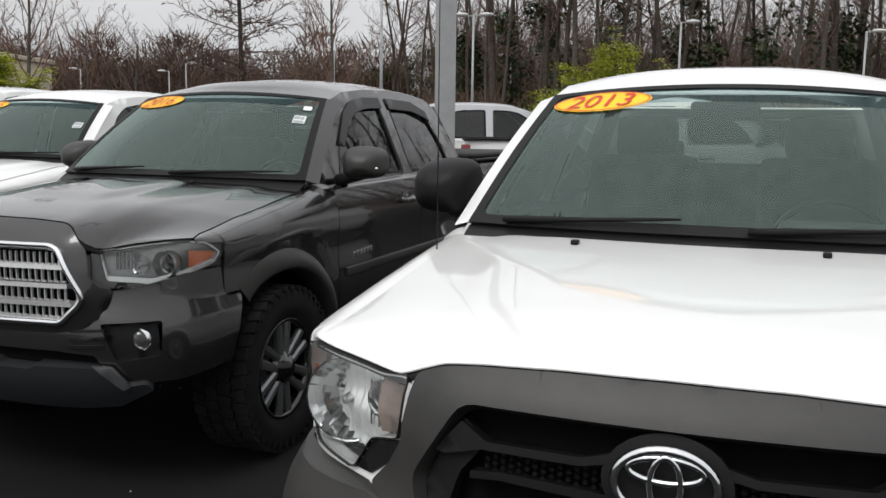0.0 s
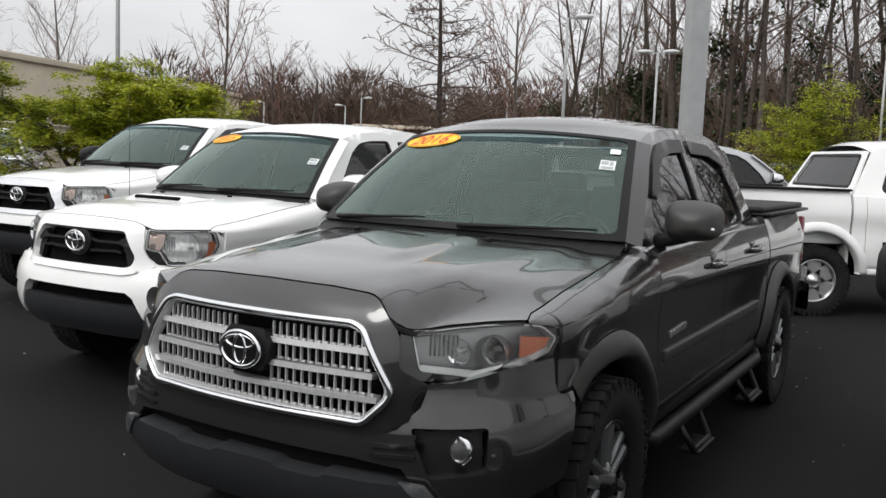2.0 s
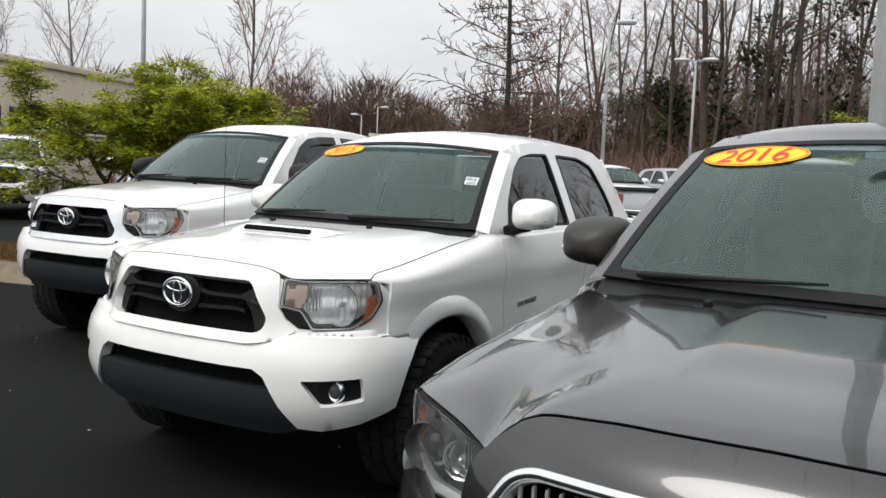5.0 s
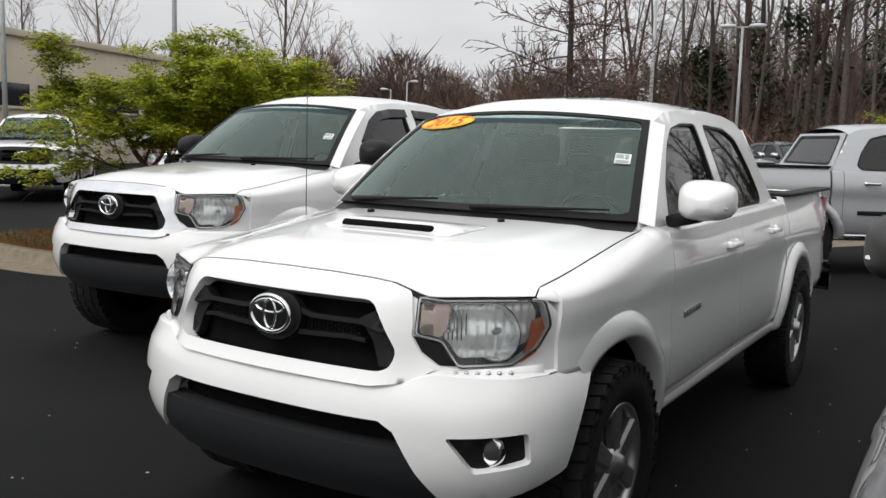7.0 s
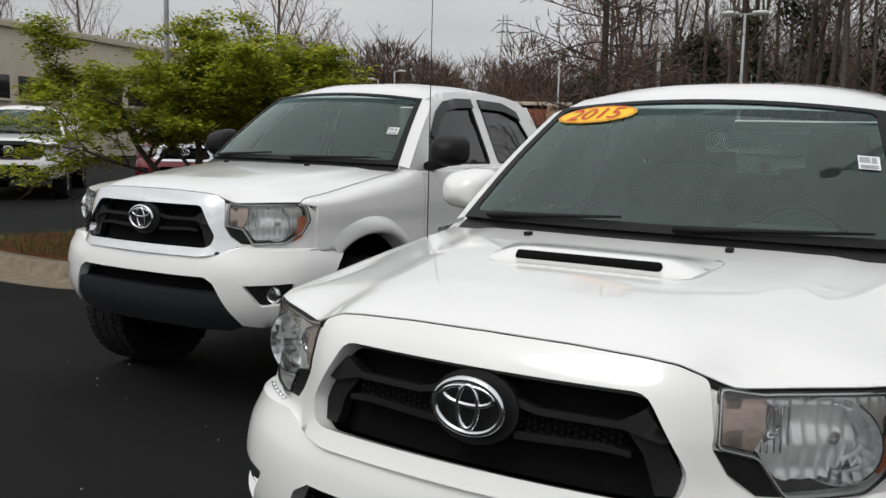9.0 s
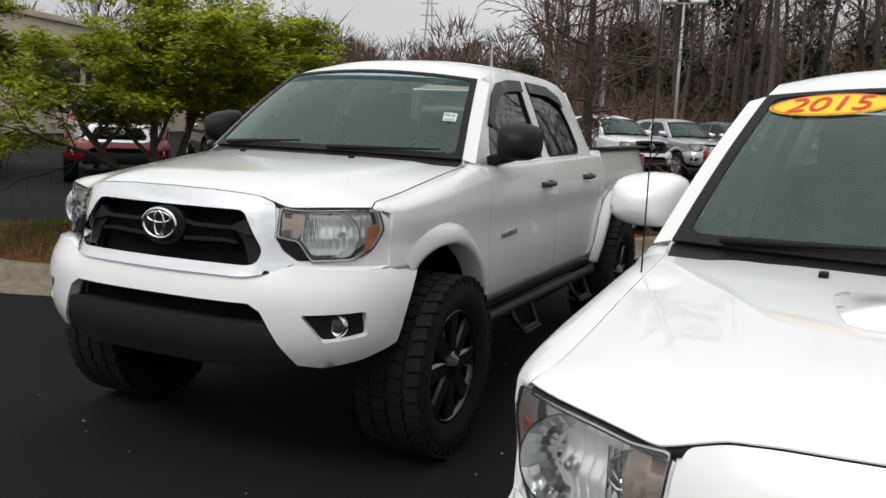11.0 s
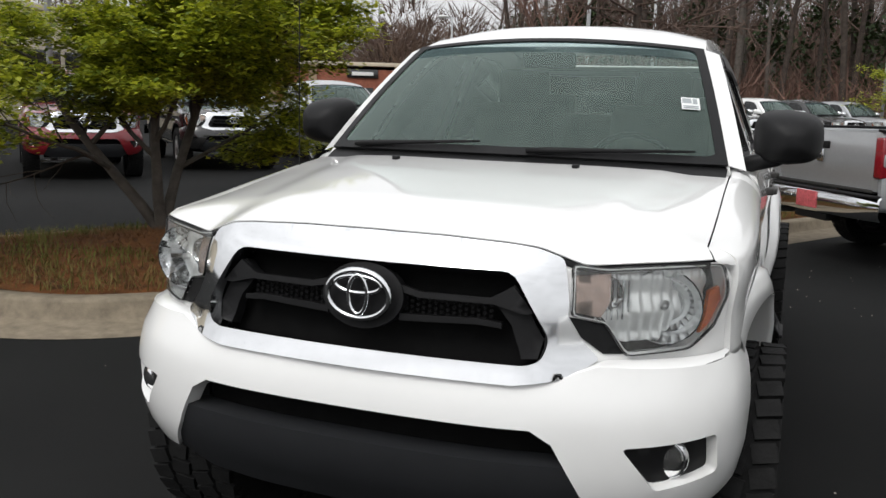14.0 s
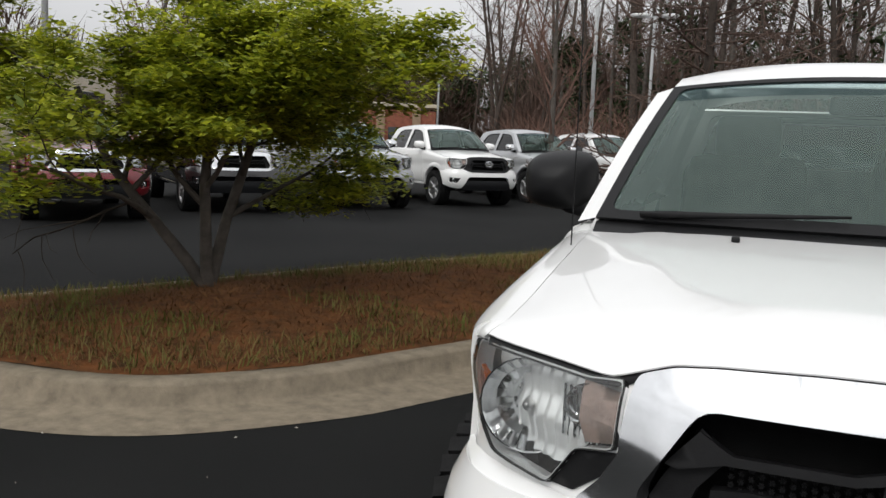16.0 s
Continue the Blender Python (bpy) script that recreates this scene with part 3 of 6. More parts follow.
def pickup(spec):
    """One pickup truck as an Empty at the ground under the middle of its nose; +y runs to the tail, +x is its driver's side."""
    g = spec.get
    sx, sy, sz = spec["scale"]
    paint = spec["paint"]
    root = new(spec.get("name", "pickup_truck"))
    tagged(root, spec["label"], "truck", "", "")
    sh = Shell(PLAN, FRONT, SIDE)
    bh = Shell(BUMP_PLAN, BUMP, BUMP)
    new_nose = spec["nose"] == "hex"
    gsh = Shell(HEX_PLAN, HEX_FRONT, SIDE) if new_nose else sh
    fw, rw = (0.903, 4.15) if new_nose else (0.879, 4.105)
    tail = 5.30
    dz = spec["lift"]

    def S(x, y, z):
        return (x * sx, y * sy, z * sz + dz)

    def P(name, me, material, parent=None, label=""):
        co = np.empty(len(me.vertices) * 3)
        me.vertices.foreach_get("co", co)
        co = co.reshape(-1, 3) * np.array((sx, sy, sz)) + np.array((0, 0, dz))
        me.vertices.foreach_set("co", co.ravel())
        me.update()
        return part(name, me, material, parent or root, label)

    def both(name, me, material, parent=None, label=""):
        other = mirrored(me)
        a = P(name, me, material, parent, label)
        b = P(name, other, material, parent, label)
        return a, b

    def front(outline, holes=(), step=0.04, flange=0.03, push=0.0):
        f = [(gsh.X(x), z) for x, z in outline]
        h = [[(gsh.X(x), z) for x, z in q] for q in holes]
        return panel(f, gsh.at, h, step, flange, push=push)

    def lamp_face(outline, holes=(), step=0.04, flange=0.03, push=0.0):
        f = [(sh.X(x), z) for x, z in outline]
        h = [[(sh.X(x), z) for x, z in q] for q in holes]
        return panel(f, sh.at, h, step, flange, push=push)

    def low_front(outline, holes=(), step=0.04, flange=0.03, push=0.0):
        f = [(bh.X(x), z) for x, z in outline]
        return panel(f, bh.at, holes, step, flange, push=push)

    def sym(right):
        return right + [(-x, z) for x, z in reversed(right)]

    # --- the hood's surface and the line of its front edge ---
    zc, side_drop = spec["hood_z"], HEX_DROP if new_nose else OLD_DROP

    def nose_at(x, z):
        p, q = gsh.at(gsh.X(x), z), sh.at(sh.X(x), z)
        w = sstep(0.49, 0.57, abs(x))
        return tuple(p[i] * (1 - w) + q[i] * w for i in range(3))

    def edge_at(x):
        """The hood's front edge, just above the nose."""
        b = nose_at(x, 1.06)
        for _ in range(8):
            b = nose_at(x, soft_table(edge_line, abs(b[0]), 0.012))
        return b[0], b[1] + 0.005, b[2] + 0.003
    edge_line = HEX_EDGE if new_nose else OLD_EDGE
    edge = [(x, edge_at(x)) for x in [0.825 * k / 40 for k in range(41)]]
    edge_x, edge_y = [e[1][0] for e in edge], [e[1][1] for e in edge]

    def plain_z(a, y):
        z = soft_table(zc, y) - soft_table(side_drop, y) * (a / 0.785) ** 3.05
        return z - 0.007 * sstep(-0.05, 0.05, a - (0.45 + 0.15 * (y - 0.12)))
    edge_gap = [e[1][2] - plain_z(e[1][0], e[1][1]) for e in edge]

    def hood_z(x, y):
        a = abs(x)
        back = max(0.0, y - float(np.interp(a, edge_x, edge_y)))
        w = min(0.13, 0.004 + 0.5 * back)
        gap = sum(float(np.interp(abs(a + w * k), edge_x, edge_gap)) for k in (-1, -0.5, 0, 0.5, 1)) / 5
        z = plain_z(a, y) + gap * (1 - sstep(0.0, 0.42, back))
        if new_nose:
            z += 0.016 * sstep(0.30, 0.20, a) * sstep(0.35, 0.6, y) * sstep(1.25, 1.0, y)
        return z

    def ez(x):
        return float(np.interp(abs(x), [e[0] for e in edge], [e[1][2] for e in edge])) - 0.004
    # --- nose ---
    if not new_nose:
        grille = rounded(sym([(0.385, 1.028), (0.478, 0.875), (0.458, 0.825), (0.425, 0.812)]), 0.03)
        surround = rounded(sym([(x, ez(x)) for x in np.linspace(0.012, 0.515, 22)] + [(0.518, 0.955), (0.514, 0.93), (0.540, 0.878), (0.582, 0.826), (0.52, 0.788), (0.40, 0.768)]), 0.012)
        P("grille_surround", front(surround, [grille], 0.022, 0.05), spec["surround"], None, spec["surround_label"])
        half = [(bh.X(x), z) for x, z in [(0.40, 0.770), (0.52, 0.788), (0.605, 0.815), (0.70, 0.812), (0.80, 0.808)]] + [(bh.Y(0.645), 0.795), (bh.Y(0.565), 0.73), (bh.Y(0.505), 0.66), (bh.Y(0.46), 0.57), (bh.Y(0.44), 0.49), (bh.X(0.86), 0.435), (bh.X(0.74), 0.405), (bh.X(0.64), 0.415), (bh.X(0.57), 0.51), (bh.X(0.50), 0.635), (bh.X(0.45), 0.665)]
        out = half + [(-u, z) for u, z in reversed(half)]
        fog = rounded([(bh.X(x), z) for x, z in [(0.655, 0.632), (0.855, 0.645), (0.862, 0.545), (0.735, 0.520)]], 0.015)
        fog2 = [(-u, z) for u, z in reversed(fog)]
        P("front_bumper", panel(out, bh.at, [fog, fog2], 0.04, 0.05), spec.get("bumper", paint))
        both("fog_lamp_bezel", panel([(u, z) for u, z in fog], bh.at, (), 0.03, 0, push=-0.03), BLACK)
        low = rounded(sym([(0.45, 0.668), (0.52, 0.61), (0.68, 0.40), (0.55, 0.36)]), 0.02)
        # plain sheet whose near-black colour holds the intake's shade
        P("lower_intake", low_front(low, (), 0.05, 0, -0.085), CAVITY_SHADE)
        lip = rounded(sym([(0.525, 0.575), (0.552, 0.575), (0.64, 0.44), (0.65, 0.40), (0.55, 0.365)]), 0.025)
        P("front_valance", low_front(lip, (), 0.04, 0.07, -0.012), SLATE)
        hl = [(x, ez(x) - 0.004) for x in (0.530, 0.60, 0.67, 0.74, 0.80)] + [(0.846, 1.043), (0.858, 0.96), (0.838, 0.89), (0.78, 0.838), (0.640, 0.830), (0.594, 0.910), (0.522, 0.928)]
        hl_gap = [(0.520, 0.926), (0.594, 0.908), (0.636, 0.836), (0.592, 0.838), (0.545, 0.877)]
        both("headlamp_filler", front(hl_gap, (), 0.04, 0.02, -0.006), BLACK)
        if spec.get("side_trim"):
            for k in range(6):
                c = Vector(sh.at(sh.X(0.635 + 0.028 * k), 0.817))
                led = lathe([(-0.006, 0.001), (-0.005, 0.006), (0.004, 0.009)], 10, "y")
                both("led_lamp", mesh_of(*moved(led, Matrix.Translation(c + Vector((0.004, -0.010, 0))))), SATIN, None, "small round daytime lamp")
            both("headlamp_trim", front([(0.62, 0.822), (0.845, 0.835), (0.848, 0.80), (0.60, 0.80)], (), 0.04, 0.02, 0.004), paint)
    else:
        grille = rounded(sym([(0.385, 1.028), (0.425, 1.010), (0.518, 0.838), (0.508, 0.805), (0.440, 0.730)]), 0.02)
        surround = rounded(sym([(x, ez(x)) for x in np.linspace(0.012, 0.530, 22)] + [(0.535, 0.975), (0.535, 0.90), (0.60, 0.855), (0.575, 0.74), (0.50, 0.70), (0.40, 0.685)]), 0.015)
        P("grille_surround", front(surround, [grille], 0.035, 0.06), spec["surround"], None, spec["surround_label"])
        ring_in = rounded(sym([(0.376, 1.014), (0.415, 0.998), (0.503, 0.838), (0.494, 0.808), (0.432, 0.744)]), 0.02)
        P("grille_frame", mesh_of(*ring_bar([gsh.at(u, z, 0.008) for u, z in divided([(gsh.X(x), z) for x, z in grille], 0.03)], 0.0115, sides=8)), CHROME, None, "bright chrome hexagonal grille frame")
        P("grille_edge", front(grille, [ring_in], 0.03, 0.03, 0.002), GRILLESILVER)
        half = [(bh.X(x), z) for x, z in [(0.40, 0.690), (0.50, 0.702), (0.575, 0.74), (0.605, 0.850), (0.70, 0.862), (0.80, 0.890), (0.86, 0.91)]] + [(bh.Y(0.64), 0.92), (bh.Y(0.575), 0.80), (bh.Y(0.52), 0.70), (bh.Y(0.48), 0.60), (bh.Y(0.46), 0.53), (bh.X(0.83), 0.49), (bh.X(0.72), 0.49), (bh.X(0.62), 0.52), (bh.X(0.56), 0.60), (bh.X(0.40), 0.615)]
        out = half + [(-u, z) for u, z in reversed(half)]
        fog = rounded([(bh.X(x), z) for x, z in [(0.58, 0.725), (0.79, 0.735), (0.785, 0.60), (0.64, 0.575)]], 0.015)
        fog2 = [(-u, z) for u, z in reversed(fog)]
        P("front_bumper", panel(out, bh.at, [fog, fog2], 0.04, 0.05, push=0.002), paint)
        both("fog_lamp_bezel", panel(fog, bh.at, (), 0.03, 0, push=-0.03), BLACK)
        for k in range(3):
            z = 0.70 - 0.03 * k
            both("bumper_slat", low_front([(0.47, z), (0.60, z + 0.006), (0.60, z - 0.006), (0.47, z - 0.012)], (), 0.04, 0.02, 0.010), BLACK)
        low = sym([(0.42, 0.625), (0.58, 0.62), (0.72, 0.48), (0.66, 0.40), (0.40, 0.37)])
        # near-black sheet, painted as the shade inside the lower opening
        P("lower_intake", low_front(low, (), 0.05, 0, -0.04), CAVITY_SHADE)
        lip = rounded(sym([(0.12, 0.560), (0.14, 0.545), (0.30, 0.545), (0.32, 0.56), (0.56, 0.560), (0.66, 0.490), (0.74, 0.500), (0.765, 0.47), (0.64, 0.40), (0.45, 0.385)]), 0.015)
        P("front_valance", low_front(lip, (), 0.04, 0.07, 0.028), SLATE)
        both("skid_accent", low_front([(0.56, 0.570), (0.63, 0.565), (0.69, 0.488), (0.665, 0.474)], (), 0.04, 0.02, 0.036), GREYPAINT)
        hl = [(x, ez(x) - 0.004) for x in (0.535, 0.60, 0.67, 0.74)] + [(0.80, 1.038), (0.858, 1.030), (0.882, 0.985), (0.872, 0.935), (0.80, 0.892), (0.70, 0.866), (0.66, 0.872), (0.56, 0.882)]
    rows = []
    for x in np.linspace(-0.90, 0.90, 37):
        if not new_nose:
            zt = lerp_table([(0.40, 0.766), (0.52, 0.785), (0.605, 0.813), (0.70, 0.810), (0.90, 0.803)], abs(x))
        else:
            zt = lerp_table([(0.40, 0.686), (0.50, 0.698), (0.575, 0.736), (0.605, 0.846), (0.70, 0.858), (0.80, 0.886), (0.90, 0.914)], abs(x))
        a, b = bh.at(bh.X(x), zt), sh.at(sh.X(x * 0.985), zt + 0.004)
        rows.append([(a[0], a[1] + 0.002, a[2]), (a[0], a[1] + 0.012, a[2] + 0.005), (b[0], max(b[1], a[1]) + 0.012, b[2] + 0.006)])
    P("bumper_top", sheet_between(rows), spec.get("bumper", paint))
    # --- lamps ---
    hl = rounded(hl, 0.012, 2)
    if not new_nose:
        corner = [(sh.X(0.50), 0.80), (sh.X(0.84), 0.80), (sh.Y(0.50), 0.80), (sh.Y(0.50), 0.96), (sh.Y(0.43), 0.985), (sh.X(0.850), 1.046)] + [(sh.X(x), ez(x)) for x in (0.81, 0.74, 0.67, 0.60, 0.53, 0.50)]
    else:
        corner = [(sh.X(0.51), 0.852), (sh.X(0.84), 0.858), (sh.Y(0.56), 0.88), (sh.Y(0.56), 0.95), (sh.Y(0.50), 0.988), (sh.X(0.874), 1.026), (sh.X(0.82), 1.038)] + [(sh.X(x), ez(x)) for x in (0.74, 0.67, 0.60, 0.53, 0.51)]
    both("headlamp_surround", panel(corner, sh.at, [[(sh.X(x), z) for x, z in hl]], 0.04, 0.0, push=-0.012), paint)
    for sgn in (1, -1):
        o = [(x * sgn, z) for x, z in hl]
        if sgn < 0:
            o = o[::-1]
        if new_nose:
            back_me = lamp_face(o, (), 0.035, 0, -0.062)
        else:
            def fluted(u, z):
                return sh.at(u, z, -0.056 + 0.005 * math.sin(u * 200) + 0.005 * math.sin(z * 70))
            ox, oz = np.mean([p[0] for p in o]), np.mean([p[1] for p in o]) - 0.012
            back_me = panel([(sh.X((x - ox) * 0.93 + ox), (z - oz) * 0.84 + oz) for x, z in o], fluted, (), 0.0085, 0)
        lamp = P("headlamp", back_me, spec.get("lamp_back", REFLECTOR), None, "clear headlamp with bright reflector bowls")
        rim_in = [(x * sgn, z) for x, z in hl]
        cx, cz = np.mean([p[0] for p in rim_in]), np.mean([p[1] for p in rim_in])
        inner_o = [((x - cx) * 0.965 + cx, (z - cz) * 0.935 + cz) for x, z in rim_in]
        if sgn < 0:
            inner_o = inner_o[::-1]
        P("lamp_housing_rim", lamp_face(o, [inner_o], 0.03, 0.035, -0.004), REFLECTOR, lamp)
        bowls = [(0.715, 0.938, 0.088), (0.588, 0.975, 0.040)] if not new_nose else [(0.745, 0.945, 0.052), (0.645, 0.940, 0.040)]
        for bi, (bx, bz, br) in enumerate(bowls):
            c = Vector(sh.at(sh.X(bx * sgn), bz))
            if new_nose and bi == 0:
                v = lathe([(-0.06, br * 1.02), (-0.012, br), (-0.006, br * 0.9), (-0.014, br * 0.82)], 22, "y")
                bowl = P("reflector_bowl", mesh_of(*moved(v, Matrix.Translation(c + Vector((0.0, 0.055, 0))))), SATIN, lamp)
                v = lathe([(-0.030, 0.001), (-0.027, br * 0.4), (-0.014, br * 0.7), (0.004, br * 0.85)], 22, "y")
                P("projector_lens", mesh_of(*moved(v, Matrix.Translation(c + Vector((0.0, 0.055, 0))))), GLOSSBLACK, lamp)
            else:
                prof = [(0.055, 0.012), (0.045, br * 0.45), (0.022, br * 0.8), (-0.008, br * 1.04), (-0.008, br * 1.08)]
                v = lathe(prof, 24, "y")
                P("reflector_bowl", mesh_of(*moved(v, Matrix.Translation(c + Vector((0, 0.050, 0)))), smooth=bool(new_nose)), CHROME, lamp)
                v = lathe([(-0.02, 0.001), (-0.016, 0.010), (0.03, 0.011)], 12, "y")
                P("bulb", mesh_of(*moved(v, Matrix.Translation(c + Vector((0, 0.06, 0))))), SATIN, lamp)
        flutes = []
        for k in range(7):
            fx = (0.565 + 0.012 * k) if not new_nose else (0.565 + 0.012 * k)
            c = sh.at(sh.X(fx * sgn), 0.965)
            flutes.append(rbox((0.006, 0.012, 0.10 if not new_nose else 0.07), (c[0], c[1] + 0.055, 0.955), 0.002, None, 1))
        P("lamp_flutes", mesh_of(*joined(*flutes), smooth=False), CHROME, lamp)["kind"] = "stuff"
        if new_nose:
            strip = [(0.562, 0.884), (0.66, 0.875), (0.70, 0.869), (0.80, 0.895), (0.870, 0.937), (0.866, 0.957), (0.80, 0.916), (0.705, 0.890), (0.66, 0.895), (0.566, 0.904)]
            strip = [(x * sgn, z) for x, z in strip]
            P("lamp_strip", lamp_face(strip if sgn > 0 else strip[::-1], (), 0.03, 0.015, -0.003), REFLECTOR, lamp, "bright chrome strip under the lamp")
        else:
            tn = [(0.538 * sgn, 0.936), (0.592 * sgn, 0.922), (0.612 * sgn, 0.960), (0.618 * sgn, 1.030), (0.540 * sgn, 1.026)]
            P("turn_lamp", lamp_face(tn if sgn > 0 else tn[::-1], (), 0.03, 0.02, -0.022), TURN, lamp, "smoky amber turn lamp")
        am = [(0.800, 0.845), (0.835, 0.875), (0.852, 0.935), (0.842, 0.985), (0.823, 0.975), (0.820, 0.915)] if not new_nose else [(0.815, 0.995), (0.870, 0.985), (0.864, 0.945), (0.815, 0.925)]
        am = [(x * sgn, z) for x, z in am]
        P("amber_reflector", lamp_face(am if sgn > 0 else am[::-1], (), 0.03, 0.01, -0.010), AMBER, lamp, "amber side reflector")
        seal = [((x - cx) * 0.986 + cx, (z - cz) * 0.978 + cz) for x, z in rim_in]
        if sgn < 0:
            seal = seal[::-1]
        P("lamp_seal", lamp_face(o, [[(x, z) for x, z in seal]], 0.03, 0.03, 0.001), BLACK, lamp)
        lens = P("lamp_lens", lamp_face(o, (), 0.03, 0.004, 0.003), LENS, lamp, "clear plastic lens")
        fx, fz = (0.765, 0.583) if not new_nose else (0.705, 0.655)
        c = Vector(bh.at(bh.X(fx * sgn), fz)) + Vector((0, 0.014, 0))
        v = lathe([(0.05, 0.01), (0.045, 0.030), (0.0, 0.043), (0.0, 0.050), (0.02, 0.054)], 24, "y")
        fl = P("fog_lamp", mesh_of(*moved(v, Matrix.Translation(c + Vector((-0.020 * sgn, 0.026, 0))))), CHROME, None, "round clear fog lamp")
        v = lathe([(-0.016, 0.001), (-0.013, 0.02), (-0.002, 0.042), (0.004, 0.044)], 24, "y")
        P("fog_lens", mesh_of(*moved(v, Matrix.Translation(c + Vector((-0.020 * sgn, 0.023, 0))))), LENS, fl)
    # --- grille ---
    # sheet behind the bars, coloured as the shade deep in the grille
    P("grille_backing", front(grille, (), 0.06, 0, -0.085), CAVITY_SHADE)
    bars = []
    if not new_nose:
        arm = []
        for sgn in (1, -1):
            a = [(0.075 * sgn, 0.985), (0.15 * sgn, 0.965), (0.33 * sgn, 0.965), (0.385 * sgn, 0.995), (0.44 * sgn, 0.935), (0.415 * sgn, 0.930), (0.34 * sgn, 0.950), (0.15 * sgn, 0.950), (0.08 * sgn, 0.965)]
            P("grille_bar", front(a if sgn > 0 else a[::-1], (), 0.04, 0.04, -0.018), BLACK)
            a = [(0.10 * sgn, 0.905), (0.30 * sgn, 0.912), (0.36 * sgn, 0.905), (0.36 * sgn, 0.892), (0.30 * sgn, 0.897), (0.10 * sgn, 0.888)]
            P("grille_bar", front(a if sgn > 0 else a[::-1], (), 0.04, 0.04, -0.022), BLACK)
            cheek = [(0.385 * sgn, 1.000), (0.468 * sgn, 0.872), (0.452 * sgn, 0.828), (0.415 * sgn, 0.826), (0.385 * sgn, 0.90), (0.335 * sgn, 0.962)]
            P("grille_cheek", front(cheek if sgn > 0 else cheek[::-1], (), 0.04, 0.03, -0.035), BLACK)
            hexes = []
            for i in range(16):
                for j in range(4):
                    hx = sgn * (0.095 + i * 0.0155)
                    hz = 0.906 + j * 0.0135 + (0.0067 if i % 2 else 0)
                    if hz > 0.95:
                        continue
                    c = gsh.at(gsh.X(hx), hz)
                    for an in (0, 60, -60):
                        hexes.append(rbox((0.0105, 0.006, 0.0022), (c[0], c[1] + 0.038, hz), 0, Matrix.Rotation(radians(an), 3, "Y")))
            P("grille_mesh", mesh_of(*joined(*hexes), smooth=False), BLACK)["kind"] = "stuff"
        bz, brx, brz, by = 0.946, 0.085, 0.060, -0.004
        hous = front(ellipse(0, bz - 0.004, 0.112, 0.083), (), 0.04, 0.04, -0.012)
        P("badge_plate", hous, BLACK)
    else:
        for k, z in enumerate((0.945, 0.872, 0.800)):
            w = 0.445 + 0.03 * (0.945 - z) / 0.145
            a = [(-w, z + 0.009), (w, z + 0.009), (w, z - 0.009), (-w, z - 0.009)]
            P("grille_bar", front(a, (), 0.05, 0.04, -0.006), GRILLESILVER, None, "silver horizontal grille bar")
        for k, z in enumerate((0.975, 0.908, 0.836, 0.770)):
            cells = []
            w = 0.41 + 0.05 * (0.975 - z) / 0.2 if z > 0.78 else 0.43
            n = 30
            for i in range(n + 1):
                x = -w + 2 * w * i / n
                if abs(x) < 0.07 and 0.83 < z < 0.99:
                    continue
                c = gsh.at(gsh.X(x), z)
                cells.append(rbox((0.0055, 0.012, 0.050), (c[0], c[1] + 0.022, z), 0.001, None, 1))
                cells.append(rbox((0.014, 0.010, 0.006), (c[0] + 0.009, c[1] + 0.024, z - 0.022), 0.001, None, 1))
            P("grille_mesh", mesh_of(*joined(*cells), smooth=False), GRILLESILVER, None, "small silver grille cells")["kind"] = "stuff"
        bz, brx, brz, by = 0.908, 0.080, 0.056, -0.045
        octo = [(-0.102, 0.930), (-0.070, 0.974), (0.070, 0.974), (0.102, 0.930), (0.102, 0.884), (0.070, 0.842), (-0.070, 0.842), (-0.102, 0.884)]
        P("badge_plate", front(octo, (), 0.04, 0.05, 0.016), BLACK)
    yb = gsh.at(0, bz)[1] - 0.012 + (0 if not new_nose else -0.022)
    b1 = ring_bar([(x, yb, z) for x, z in ellipse(0, bz, brx, brz, 36)], 0.0085)
    b2 = ring_bar([(x, yb - 0.002, z) for x, z in ellipse(0, bz, brx * 0.30, brz * 0.82, 28)], 0.0065)
    b3 = ring_bar([(x, yb - 0.001, z) for x, z in ellipse(0, bz + brz * 0.42, brx * 0.74, brz * 0.36, 28)], 0.0065)
    P("badge", mesh_of(*joined(b1, b2, b3)), CHROME, None, "chrome oval badge of three rings")
    # --- hood ---
    hood_r = [(e[1][0] * 0.998, e[1][1]) for e in edge[1:]] + [(0.790, 0.42), (0.788, 0.6), (0.785, 0.85), (0.781, 1.1), (0.778, 1.37), (0.66, 1.235), (0.5, 1.165), (0.25, 1.115)]
    hood_o = hood_r + [(-x, y) for x, y in reversed(hood_r)]
    P("hood", panel(hood_o, lambda x, y: (x, y, hood_z(x, y)), (), 0.026, 0.003, centre=(0, 0.8, 0.2)), paint)
    # the dark channel under the hood's front edge
    rows = []
    for x in np.linspace(-0.82, 0.82, 61):
        e = edge_at(x)
        rows.append([(e[0] * 0.995, e[1] + 0.02, e[2] - 0.008), (e[0], e[1] + 0.003, e[2] - 0.0055), (e[0], e[1] - 0.003, e[2] - 0.009), (e[0], e[1] - 0.004, e[2] - 0.020)])
    P("hood_seal", sheet_between(rows), BLACK)
    if spec.get("scoop"):
        sc_o = rounded([(-0.30, 0.62), (0.30, 0.62), (0.34, 0.92), (-0.34, 0.92)], 0.08)
        slot = rounded([(-0.20, 0.655), (0.20, 0.655), (0.20, 0.705), (-0.20, 0.705)], 0.02)

        def scoop_z(x, y):
            e = sstep(0.345, 0.21, abs(x)) * sstep(0.92, 0.70, y)
            return (x, y, hood_z(x, y) + 0.004 + 0.029 * e * sstep(0.655, 0.70, y))
        sc = P("hood_scoop", panel(sc_o, scoop_z, (), 0.022, 0.01, centre=(0, 0.8, 0.2)), paint)
